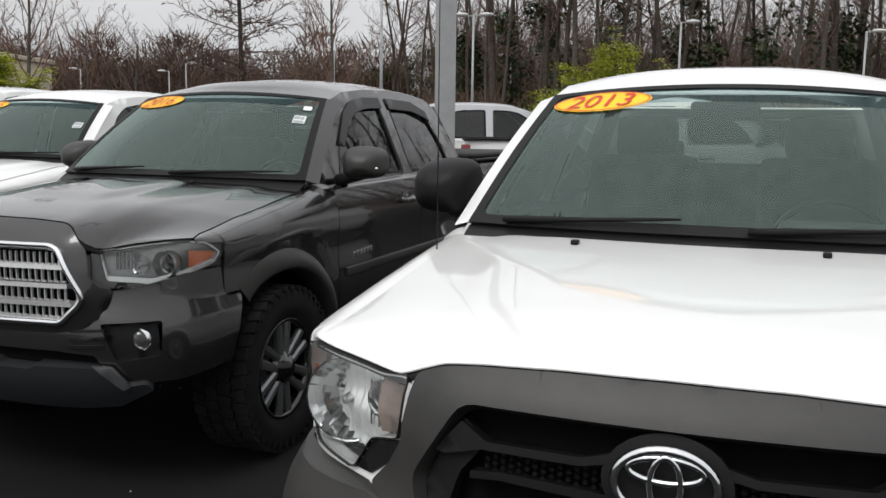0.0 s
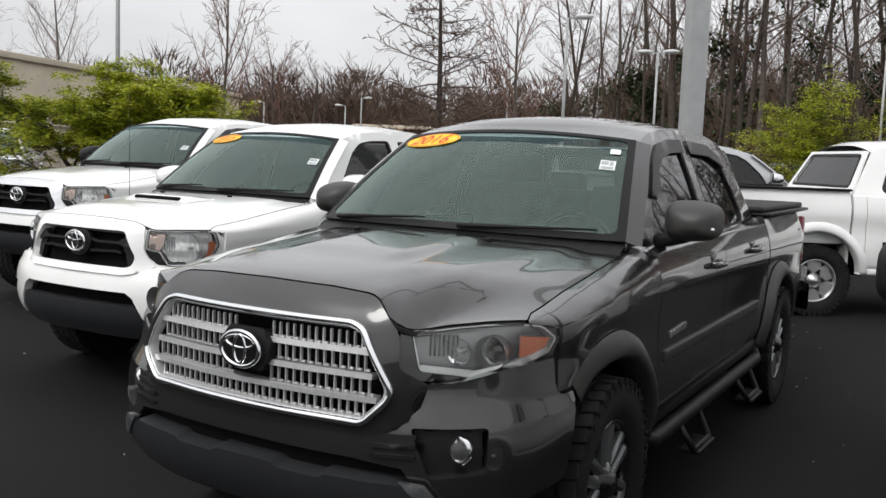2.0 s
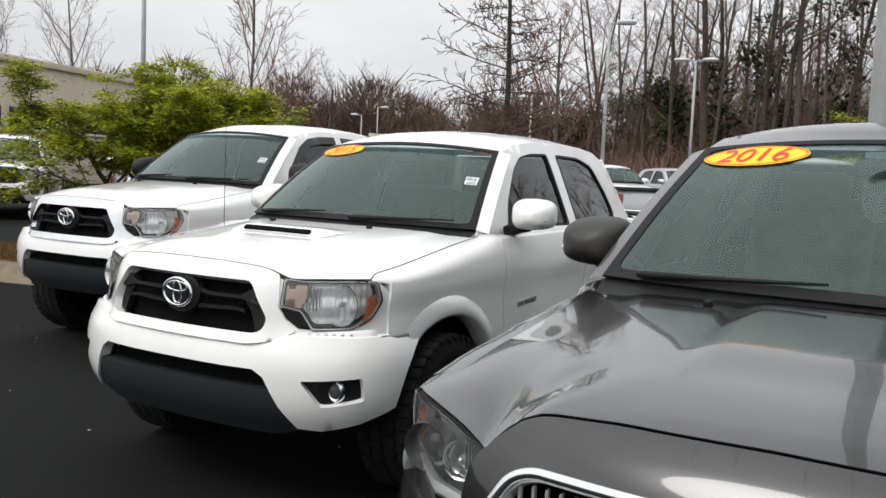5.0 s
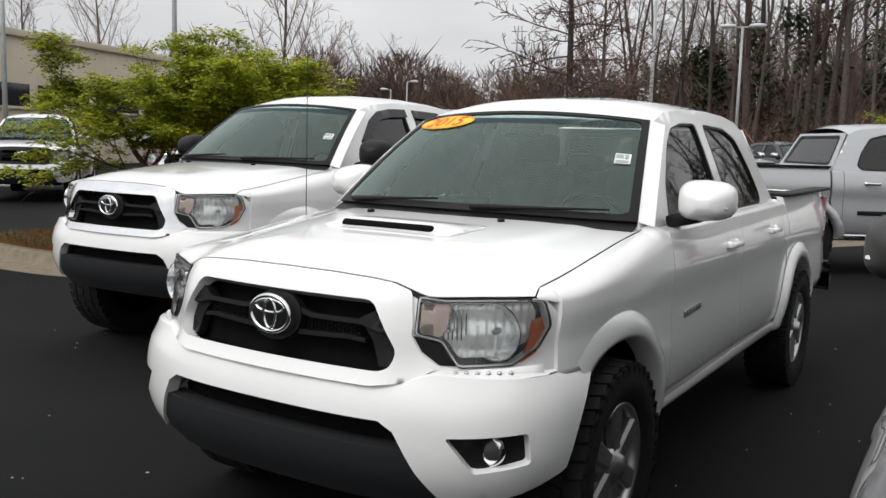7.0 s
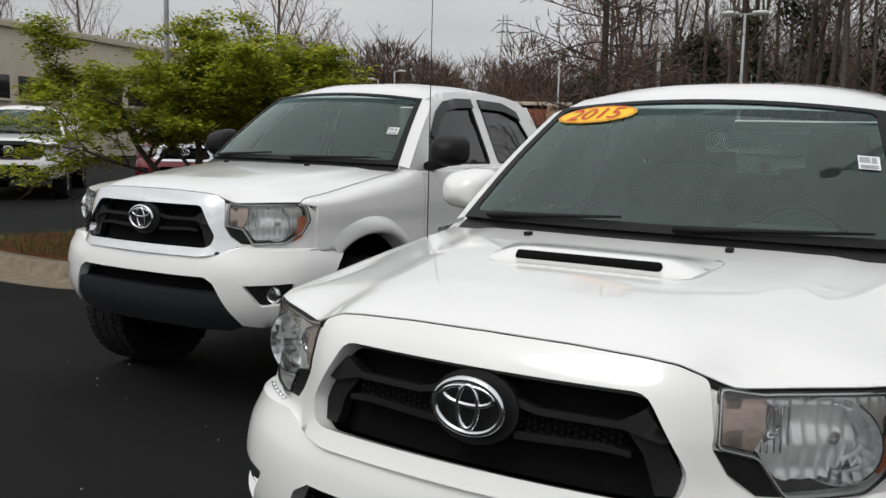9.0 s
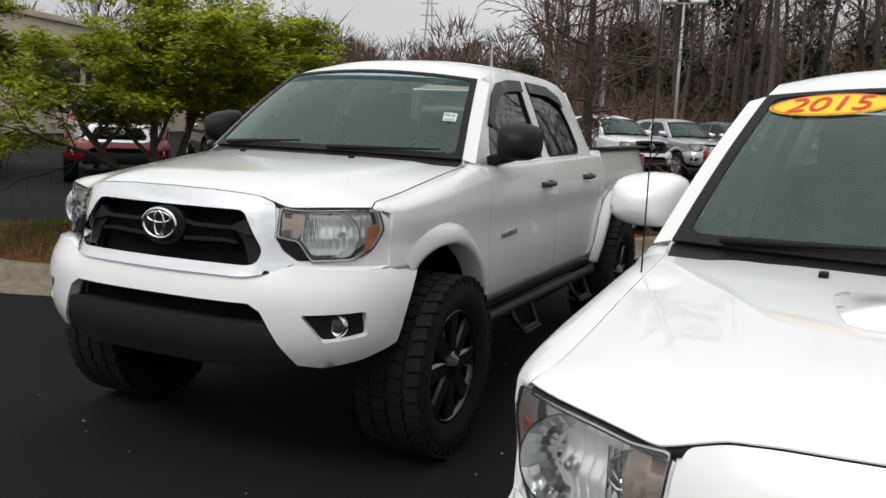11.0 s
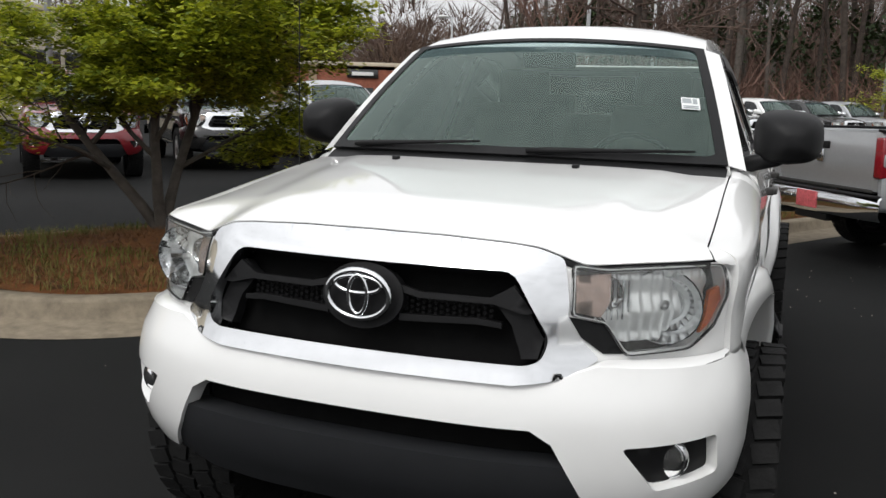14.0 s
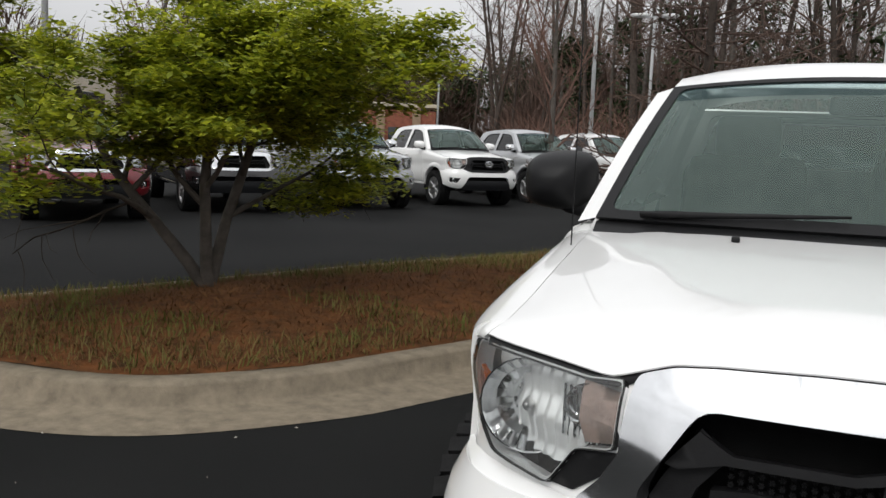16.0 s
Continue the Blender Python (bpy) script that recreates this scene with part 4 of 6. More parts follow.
        # solid near-black block in place of a hole: the slot's shade as colour
        P("scoop_opening", mesh_of(*rbox((0.43, 0.030, 0.026), (0, 0.674, hood_z(0, 0.68) + 0.013), 0.010, Matrix.Rotation(0.7, 3, "X"))), CAVITY_SHADE, sc, "black block painted as the shaded hood scoop opening")
    # --- sides ---
    R_arch = g("arch", 0.455)

    def low_z(y):
        z = 0.475 if y > 1.0 else 0.79
        if y > 4.5:
            z = 0.55
        for cy in (fw, rw):
            d = abs(y - cy)
            if d < R_arch:
                z = max(z, 0.40 + math.sqrt(R_arch ** 2 - d * d)) if y > 0.46 else z
        return z

    def side_sheet(y0, y1, top, n=None, cap=None):
        ys = sorted(set([round(v, 4) for v in np.linspace(y0, y1, max(3, int((y1 - y0) / 0.03)))] + [v for c in (fw, rw) for v in (c - R_arch + 0.003, c + R_arch - 0.003, c - R_arch + 0.02, c + R_arch - 0.02) if y0 < v < y1]))
        rows = []
        for y in ys:
            u = sh.Y(y)
            zt, zl = top(y), low_z(y)
            row = []
            if cap:
                xh, zh = cap(y)
                xe, _, _ = sh.at(u, zt)
                for k in range(6):
                    t = k / 6 * math.pi / 2
                    row.append((xh + (xe - xh) * math.sin(t), y, zt + (zh - zt) * math.cos(t)))
            for k in range(15):
                z = zt + (zl - zt) * k / 14
                x, yy, _ = sh.at(u, z)
                row.append((x, y, z))
            a = row[-1]
            row.append((a[0] - 0.05, y, a[2] + 0.004))
            rows.append(row)
        f0 = [(x - 0.04, y, z) for x, y, z in rows[0]]
        f1 = [(x - 0.04, y, z) for x, y, z in rows[-1]]
        v, f = grid_mesh(rows)
        v2, f2 = grid_mesh([f0, rows[0]])
        v3, f3 = grid_mesh([rows[-1], f1])
        return mesh_of(*joined((v, f), (v2, f2), (v3, f3)))

    corner_x, corner_y = edge[-1][1][0] + 0.004, edge[-1][1][1]

    def hood_side(y):
        x = float(np.interp(y, [0.30, corner_y, 0.42, 0.6, 0.85, 1.1, 1.37, 1.6], [corner_x, corner_x, 0.794, 0.792, 0.789, 0.785, 0.782, 0.80]))
        return x, (hood_z(x - 0.006, y) - 0.004 if y < 1.37 else 1.205)

    def fender_top(y):
        return float(np.interp(y, [0.38, 0.5, 0.9, 1.35, 1.6], [1.032, 1.032, 1.055, 1.09, 1.10]) - (0.02 if new_nose and y < 0.9 else 0))
    f_end = 1.47
    tip_end = 0.425 if not new_nose else 0.47
    rows = []
    for y in np.linspace(corner_y, tip_end + 0.004, 10):
        xh, zh = hood_side(y)
        lamp_top = 1.046 if not new_nose else 1.026
        xe, ye, _ = sh.at(sh.Y(y), lamp_top)
        zt = min(lamp_top - 0.004, zh - 0.002)
        zt = zt + (fender_top(y) - zt) * sstep(0.36, tip_end, y)
        xe = max(xe - 0.006, xh + 0.004)
        rows.append([(xh + (xe - xh) * math.sin(t), y + (ye - y) * math.sin(t), zt + (zh - zt) * math.cos(t)) for t in np.linspace(0, math.pi / 2, 7)])
    both("fender_tip", sheet_between(rows), paint)
    both("front_fender", side_sheet(0.425 if not new_nose else 0.47, f_end, fender_top, cap=hood_side), paint)
    belt = lambda y: 1.175 + 0.02 * (y - 1.5) / 2
    both("front_door", side_sheet(f_end + 0.007, 2.62, belt, cap=lambda y: (0.80, belt(y) + 0.02)), paint)
    both("rear_door", side_sheet(2.627, 3.62, belt, cap=lambda y: (0.80, belt(y) + 0.02)), paint)
    both("cab_corner", side_sheet(3.627, 3.76, belt, cap=lambda y: (0.80, belt(y) + 0.02)), paint)
    bed_top = lambda y: 1.235
    both("bed_side", side_sheet(3.785, tail - 0.03, bed_top, cap=lambda y: (0.78, 1.25)), paint)
    # --- flares ---
    flare_mat = spec.get("flare", paint)
    fade = lambda k, cy: 1 - 0.93 * sstep(0.62, 0.97, k / 32) if cy == fw else 1.0
    for cy in (fw, rw):
        rows = []
        for k in range(33):
            a = math.radians(-12 + (142 if cy == fw else 204) * k / 32)
            row = []
            for rr, off in ((R_arch + 0.085, 0.004), (R_arch + 0.078, 0.020), (R_arch + 0.04, 0.036), (R_arch + 0.005, 0.042), (R_arch - 0.012, 0.030), (R_arch - 0.012, -0.06)):
                y = cy + rr * math.cos(a)
                z = max(0.40 + rr * math.sin(a), 0.43)
                if cy == fw and y < 0.47:
                    y = max(y, 0.40)
                x = sh.at(sh.Y(y), z)[0]
                row.append((x + (off * g("flare_out", 1.0) * fade(k, cy) if off > 0 else off), y, z))
            rows.append(row)
        v, f = grid_mesh(rows)
        both("fender_flare", mesh_of(v, f), flare_mat)
    # --- greenhouse ---
    def gx(y, z):
        x = 0.806 - (z - 1.2) * 0.385 - 0.05 * max(0, z - 1.55) ** 1.0 - 0.012 * ((y - 2.7) / 1.0) ** 2
        return x

    def G(y, z):
        return (gx(y, z), y, z)
    rail = [(1.33, 1.195), (1.40, 1.265), (1.62, 1.435), (1.80, 1.57), (1.92, 1.655), (2.08, 1.700), (2.4, 1.728), (2.8, 1.735), (3.15, 1.722), (3.38, 1.695), (3.50, 1.64), (3.66, 1.35), (3.74, 1.195)]
    w1 = rounded([(1.70, 1.225), (1.79, 1.37), (1.98, 1.555), (2.11, 1.628), (2.28, 1.655), (2.53, 1.662), (2.57, 1.215)], 0.035)
    w2 = rounded([(2.68, 1.215), (2.65, 1.662), (3.05, 1.652), (3.25, 1.60), (3.38, 1.42), (3.44, 1.27), (3.38, 1.222)], 0.04)
    both("cab_side", panel(rail, G, [w1, w2], 0.06, 0.03), paint)
    sg = spec.get("side_glass", (SIDEGLASS, PRIVACY))
    for wp, ma in ((w1, sg[0]), (w2, sg[1])):
        both("side_window", panel(wp, G, (), 0.08, 0, push=-0.014), ma, None, "dark tinted side window")
        c = np.mean(wp, 0)
        inner_w = [tuple(c + (np.array(p) - c) * 0.94) for p in wp]
        both("window_seal", panel(wp, G, [inner_w], 0.06, 0.012, push=-0.002), BLACK)
    if spec.get("visors"):
        for poly in ([(1.80, 1.40), (1.985, 1.575), (2.12, 1.645), (2.30, 1.672), (2.54, 1.678), (2.545, 1.615), (2.3, 1.605), (2.14, 1.58), (2.01, 1.515), (1.86, 1.385)], [(2.65, 1.678), (3.05, 1.668), (3.27, 1.61), (3.30, 1.54), (3.2, 1.57), (3.02, 1.605), (2.655, 1.612)]):
            both("window_visor", panel(poly, G, (), 0.06, 0.010, push=0.011), VISOR, None, "smoked window visor")
    # windscreen
    def W(s, t):
        """s across -1..1, t up 0..1"""
        xb, xt = 0.772, 0.612
        q = s * s
        yb_, yt_ = 1.135 + 0.215 * q ** 1.2, 1.80 + 0.085 * q
        zb_, zt_ = 1.240 - 0.014 * q, 1.690 - 0.036 * q
        x = (xb + (xt - xb) * t) * s
        y = yb_ + (yt_ - yb_) * t
        z = zb_ + (zt_ - zb_) * t + 0.018 * math.sin(math.pi * t)
        return (x, y, z)
    wo = [(-1, 0), (1, 0), (1, 1), (-1, 1)]
    wi = rounded([(-0.955, 0.05), (0.955, 0.05), (0.945, 0.965), (-0.945, 0.965)], 0.05)
    ws = P("windscreen", panel(wo, W, (), 0.09, 0, push=0.0), SCREEN, None, "tinted curved windscreen")
    P("windscreen_seal", panel(wo, W, [wi], 0.08, 0.01, push=0.003), BLACK, ws)
    band = rounded([(-0.94, 0.845), (0.94, 0.845), (0.94, 0.962), (-0.94, 0.962)], 0.03)
    P("shade_band", panel(band, W, (), 0.09, 0, push=0.0015), SHADEBAND, ws, "bluish shade band along the windscreen's top")
    both("pillar_trim", sheet_between([[(lambda p, e: (p[0] + e, p[1] + e * 0.55, p[2] - 0.3 * e))(W(1.0, t / 12), e) for e in (-0.006, 0.012, 0.035, 0.06)] for t in range(13)]), paint)
    # cowl
    rows = []
    for i in range(25):
        s = -1 + i / 12
        p = W(s, 0)
        rows.append([(s * 0.77, p[1] - 0.075, hood_z(s * 0.76, min(1.33, p[1] - 0.03)) - 0.012), (p[0], p[1] + 0.02, p[2] - 0.004)])
    P("cowl", sheet_between(rows), BLACK)
    for x0, x1, yy in ((-0.62, -0.08, 0), (0.10, 0.66, 0)):
        pts = []
        for k in range(7):
            t = k / 6
            s = (x0 + (x1 - x0) * t) / 0.76
            p = W(s, 0.015 + 0.045 * t)
            pts.append((p[0], p[1] - 0.012, p[2] + 0.012))
        wip = P("wiper", mesh_of(*tube(pts, [0.011, 0.012, 0.010, 0.008, 0.007, 0.006, 0.004], 6)), BLACK, ws, "black windscreen wiper")
    if spec.get("nozzles", True):
        for x in (-0.36, 0.30):
            P("washer_nozzle", mesh_of(*rbox((0.022, 0.03, 0.014), (x, 1.05, hood_z(x, 1.05) + 0.006), 0.004)), BLACK)
    # roof
    rz = lambda y: float(np.interp(y, [p[0] for p in rail], [p[1] for p in rail]))
    rows = []
    for y in np.linspace(1.80, 3.50, 18):
        row = []
        for i in range(21):
            t = -1 + i / 10
            yy = y + (0.085 * t * t * (3.50 - y) / 1.7 + 0.0)
            zr = rz(max(yy, 1.905))
            xr = gx(yy, zr)
            front_drop = 0.05 * (1 - sstep(1.80, 2.10, y))
            crown = (0.062 - front_drop) * (1 - abs(t) ** 2.6)
            back = 0.05 * sstep(3.2, 3.5, y) * (1 - abs(t) ** 4)
            row.append((xr * t, yy, zr + crown + back * 0.3))
        rows.append(row)
    P("roof", sheet_between(rows), paint)
    # back of the cab
    back = [(-0.79, 1.19), (0.79, 1.19), (0.62, 1.655), (-0.62, 1.655)]
    bw = rounded([(-0.64, 1.30), (0.64, 1.30), (0.54, 1.60), (-0.54, 1.60)], 0.05)
    bf = lambda x, z: (x, 3.755 - 0.50 * (z - 1.19) + 0.02 * (1 - x * x), z)
    P("cab_back", panel(back, bf, [bw], 0.1, 0.02, centre=(0, 2, 1.4)), paint)
    P("rear_window", panel(bw, bf, (), 0.1, 0, push=-0.01, centre=(0, 2, 1.4)), sg[2] if len(sg) > 2 else SIDEGLASS, None, "tinted rear cab window")
    P("rear_window_seal", panel(rounded([(-0.67, 1.275), (0.67, 1.275), (0.56, 1.625), (-0.56, 1.625)], 0.05), bf, [bw], 0.1, 0.01, push=0.004, centre=(0, 2, 1.4)), BLACK)
    P("cab_back_lower", mesh_of(*rbox((1.62, 0.03, 0.78), (0, 3.755, 0.84), 0.01)), paint)
    # --- bed ---
    P("bed_floor", mesh_of(*rbox((1.50, 1.49, 0.03), (0, 4.53, 0.72), 0.005)), GREYPLASTIC)
    both("bed_wall", mesh_of(*rbox((0.09, 1.48, 0.52), (0.765, 4.53, 0.98), 0.01)), spec.get("liner", paint))
    both("bed_rail", mesh_of(*rbox((0.12, 1.50, 0.022), (0.815, 4.53, 1.258), 0.009)), BLACK)
    P("bed_front", mesh_of(*rbox((1.5, 0.04, 0.52), (0, 3.80, 0.98), 0.01)), spec.get("liner", paint))
    gate = P("tailgate", panel(rounded([(-0.74, 0.70), (0.74, 0.70), (0.76, 1.235), (-0.76, 1.235)], 0.02), lambda x, z: (x, tail - 0.05 + 0.035 * sstep(0.7, 0.95, z) - 0.03 * sstep(1.1, 1.24, z) - 0.02 * x * x, z), (), 0.06, 0.06, centre=(0, 3, 0.9)), paint)
    P("tailgate_handle", mesh_of(*rbox((0.22, 0.02, 0.07), (0, tail - 0.01, 1.10), 0.012)), BLACK, gate)
    if g("emblem"):
        P("badge_plate", mesh_of(*rbox((0.09, 0.02, 0.12), (0, tail + 0.004, 1.0), 0.018)), CHROME, gate, "small chrome emblem shape")
    rb = spec.get("rear_bumper", CHROME)
    prof = [[(x, tail + 0.02 + 0.09 * (1 - (x / 0.92) ** 6) - (0.03 if k in (0, 4) else 0), z) for x in np.linspace(-0.92, 0.92, 17)] for k, z in enumerate((0.47, 0.51, 0.58, 0.65, 0.68))]
    bump = P("rear_bumper", sheet_between(prof), rb)
    P("bumper_step", mesh_of(*rbox((1.78, 0.12, 0.02), (0, tail + 0.04, 0.685), 0.006)), BLACK, bump)
    P("licence_plate", mesh_of(*rbox((0.31, 0.012, 0.16), (0, tail + 0.115, 0.585), 0.004)), spec.get("plate_mat", BLACK), bump)
    both("tail_lamp", mesh_of(*rbox((0.11, 0.09, 0.36), (0.805, tail - 0.055, 1.02), 0.02)), REDLENS, None, "red tail lamp")
    P("tow_hitch", mesh_of(*rbox((0.5, 0.16, 0.07), (0, tail - 0.02, 0.43), 0.01)), BLACK)
    P("exhaust_pipe", mesh_of(*tube([(0.58, 4.7, 0.43), (0.58, tail, 0.42), (0.60, tail + 0.07, 0.41)], 0.038, 12)), SATIN)
    if spec.get("cover"):
        v = rbox((1.66, 1.50, 0.045), (0, 4.53, 1.285), 0.02)
        P("bed_cover", mesh_of(*v), BLACK, None, "black hard bed cover")
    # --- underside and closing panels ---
    # simple blocks in near-black; the shade under the body is painted into them
    P("floor_pan", mesh_of(*rbox((1.42, 2.7, 0.16), (0, 2.48, 0.50), 0.02)), CAVITY_SHADE)
    P("chassis", mesh_of(*joined(rbox((0.10, 4.7, 0.13), (0.42, 2.75, 0.44), 0.01), rbox((0.10, 4.7, 0.13), (-0.42, 2.75, 0.44), 0.01), rbox((1.2, 0.12, 0.12), (0, fw, 0.38), 0.02), rbox((1.2, 0.12, 0.14), (0, rw, 0.38), 0.02), rbox((0.9, 0.5, 0.06), (0, 0.45, 0.40), 0.02))), CAVITY_SHADE)
    P("engine_bay", mesh_of(*joined(rbox((1.10, 1.02, 0.44), (0, 0.80, 0.80), 0.02), rbox((1.36, 0.22, 0.30), (0, 1.40, 0.85), 0.02), rbox((0.9, 0.30, 0.45), (0, 0.30, 0.72), 0.02))), CAVITY_SHADE)
    # wheel well blocks, coloured near-black for the shade inside the arches
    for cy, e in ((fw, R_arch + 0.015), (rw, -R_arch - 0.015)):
        both("wheel_liner", mesh_of(*rbox((0.03, 1.0, 0.5), (0.60, cy, 0.72), 0.01)), CAVITY_SHADE)
        both("liner_wall", mesh_of(*rbox((0.26, 0.03, 0.42), (0.73, cy + e, 0.68), 0.01)), CAVITY_SHADE)
        both("liner_roof", mesh_of(*rbox((0.24, 0.7, 0.02), (0.72, cy, 0.89), 0.01)), CAVITY_SHADE)
    both("rocker_panel", mesh_of(*rbox((0.06, 2.28, 0.07), (0.845, 2.49, 0.455), 0.02)), spec.get("rocker", paint))
    both("mud_guard", mesh_of(*rbox((0.22, 0.02, 0.26), (0.80, fw + R_arch + 0.0, 0.47), 0.006)), BLACK)
    # --- cabin ---
    P("dashboard", mesh_of(*joined(rbox((1.46, 0.42, 0.16), (0, 1.50, 1.12), 0.05), rbox((1.46, 0.2, 0.5), (0, 1.62, 0.90), 0.04), rbox((0.34, 0.16, 0.07), (0.36, 1.60, 1.215), 0.03))), CABINTAN)
    for x in (-0.36, 0.36):
        st = P("seat", mesh_of(*joined(rbox((0.50, 0.50, 0.16), (x, 2.28, 0.80), 0.05), rbox((0.48, 0.15, 0.62), (x, 2.58, 1.12), 0.06, Matrix.Rotation(-0.25, 3, "X")))), CABIN)
        P("headrest", mesh_of(*rbox((0.27, 0.11, 0.19), (x, 2.70, 1.50), 0.045)), CABIN, st)
    P("rear_bench", mesh_of(*joined(rbox((1.35, 0.46, 0.15), (0, 3.10, 0.80), 0.05), rbox((1.35, 0.13, 0.58), (0, 3.40, 1.08), 0.05, Matrix.Rotation(-0.2, 3, "X")), rbox((0.25, 0.09, 0.14), (0.38, 3.48, 1.41), 0.03), rbox((0.25, 0.09, 0.14), (-0.38, 3.48, 1.41), 0.03))), CABIN)
    wheel_v = ring_bar([(0.36 + 0.185 * math.cos(a), 1.86 - 0.06 * math.sin(a), 1.13 + 0.175 * math.sin(a)) for a in (2 * math.pi * k / 26 for k in range(26))], 0.014)
    P("steering_wheel", mesh_of(*joined(wheel_v, rbox((0.30, 0.03, 0.05), (0.36, 1.85, 1.12), 0.01), rbox((0.11, 0.05, 0.11), (0.36, 1.84, 1.12), 0.02), tube([(0.36, 1.84, 1.12), (0.36, 1.62, 1.04)], 0.03))), BLACK)
    P("rear_view_mirror", mesh_of(*rbox((0.23, 0.03, 0.065), (0.0, 1.80, 1.60), 0.015)), BLACK)
    # --- mirrors, handles, bits ---
    mm, mcap = spec["mirror"]
    mh = g("mirror_height", 0.086)
    mrow = []
    for t in (0.0, 0.12, 0.3, 0.5, 0.68, 0.82, 0.92, 0.98, 1.0):
        k = max(0.02, (1 - t ** 2.4)) ** 0.42
        row = []
        for i in range(24):
            an = 2 * math.pi * i / 24
            c, d = math.cos(an), math.sin(an)
            px = math.copysign(abs(c) ** 0.55, c) * 0.122 * k
            pz = math.copysign(abs(d) ** 0.6, d) * mh * k * (1 - 0.9 * max(0, px)) - 0.012 * t
            row.append((px, 0.075 - 0.165 * t, pz))
        mrow.append(row)
    mv, mf = grid_mesh(mrow, True)
    mf.append(tuple(range(23, -1, -1)))
    mf.append(tuple(range(len(mv) - 24, len(mv))))
    mplace = Matrix.Translation((0.968, 1.615, 1.252 + mh * 0.72)) @ Matrix.Rotation(0.14, 4, "Z")

    def mirrors(name, me, material, label=""):
        """The passenger's mirror is folded a little nearer to the door than the driver's."""
        other = mirrored(me)
        for v in other.vertices:
            v.co.x += 0.050 if mh < 0.09 else 0.015
        P(name, me, material, None, label)
        P(name, other, material, None, label)
    mirrors("door_mirror", mesh_of(*moved((mv, mf), mplace)), mm, "rounded door mirror housing")
    mirrors("mirror_base", mesh_of(*rbox((0.15, 0.10, 0.06), (0.875, 1.645, 1.232), 0.022, Matrix.Rotation(-0.25, 3, "Y"))), BLACK)
    mirrors("mirror_glass", mesh_of(*moved(rbox((0.20, 0.006, mh * 1.62), (0, 0.077, 0), 0.003, None, 1), mplace)), GLOSSBLACK)
    if mcap:
        mirrors("mirror_trim", mesh_of(*moved(rbox((0.066, 0.04, 0.014), (0.060, -0.046, -0.026), 0.007, Matrix.Rotation(0.42, 3, "Z")), mplace)), mcap, "bright indicator strip")
    hm = spec["handle"]
    for hy, hz in ((2.37, 1.063), (3.28, 1.075)):
        x = sh.at(sh.Y(hy), hz)[0]
        both("door_handle", mesh_of(*joined(rbox((0.030, 0.175, 0.030), (x + 0.028, hy + 0.02, hz), 0.012), rbox((0.035, 0.035, 0.034), (x + 0.012, hy - 0.06, hz), 0.008), rbox((0.02, 0.05, 0.045), (x + 0.008, hy + 0.085, hz), 0.008))), hm, None, "door pull handle")
        both("handle_recess", mesh_of(*moved(lathe([(0.0, 0.055), (0.004, 0.05), (-0.004, 0.001)], 20), Matrix.Translation((x, hy, hz - 0.005)))), paint)
    xb = sh.at(sh.Y(1.75), 0.83)[0]
    if g("door_badge", True):
        for k in range(6):
            both("nameplate_bar", mesh_of(*rbox((0.008, 0.026, 0.030), (xb + 0.004, 1.66 + 0.042 * k, 0.815 + 0.002 * k), 0.004), smooth=False), SATIN, None, "small bright nameplate bar")
    if g("molding"):
        xm = sh.at(sh.Y(2.4), 0.72)[0]
        both("door_molding", mesh_of(*rbox((0.02, 1.9, 0.05), (xm + 0.004, 2.5, 0.735), 0.008)), g("molding"))
    if spec.get("steps"):
        for sgn in (1, -1):
            bar = P("side_step", mesh_of(*tube([(0.86 * sgn, 1.36, 0.42), (0.90 * sgn, 1.46, 0.39), (0.90 * sgn, 3.5, 0.39), (0.86 * sgn, 3.6, 0.42)], 0.036, 10)), BLACK, None, "black tubular side step")
            for y in (1.95, 3.05):
                loop = tube([(0.92 * sgn, y - 0.16, 0.385), (0.985 * sgn, y - 0.13, 0.27), (0.985 * sgn, y + 0.13, 0.27), (0.92 * sgn, y + 0.16, 0.385)], 0.016, 8)
                P("step_hoop", mesh_of(*joined(loop, rbox((0.10, 0.27, 0.018), (0.965 * sgn, y, 0.262), 0.005))), BLACK, bar)
    if spec.get("antenna"):
        ax, ay = -0.80, 1.12
        P("antenna", mesh_of(*joined(tube([(ax, ay, 1.12), (ax, ay, 2.02)], [0.0022, 0.0014], 6), moved(lathe([(0, 0.018), (0.04, 0.010), (0.05, 0.003)], 10, "z"), Matrix.Translation((ax, ay, 1.105))))), BLACK, None, "thin black whip antenna")
    # --- windscreen decals ---
    def decal(me, s0, t0, w, h, material, nm, label="", lift=0.008, tilt=0.0):
        co = np.empty(len(me.vertices) * 3)
        me.vertices.foreach_get("co", co)
        co = co.reshape(-1, 3)
        L = np.array(W(s0, t0 + 0.1)) - np.array(W(s0, t0 - 0.1))
        vlen = np.linalg.norm(L) / 0.2
        for i, (x, y, _) in enumerate(co):
            xx, yy = x * math.cos(tilt) - y * math.sin(tilt), x * math.sin(tilt) + y * math.cos(tilt)
            tt = t0 + yy / vlen
            half = 0.772 + (0.612 - 0.772) * tt
            p = W(s0 + xx / half, tt)
            co[i] = (p[0], p[1] - lift * 0.75, p[2] + lift * 0.62)
        me.vertices.foreach_set("co", co.ravel())
        me.update()
        return P(nm, me, material, ws, label)
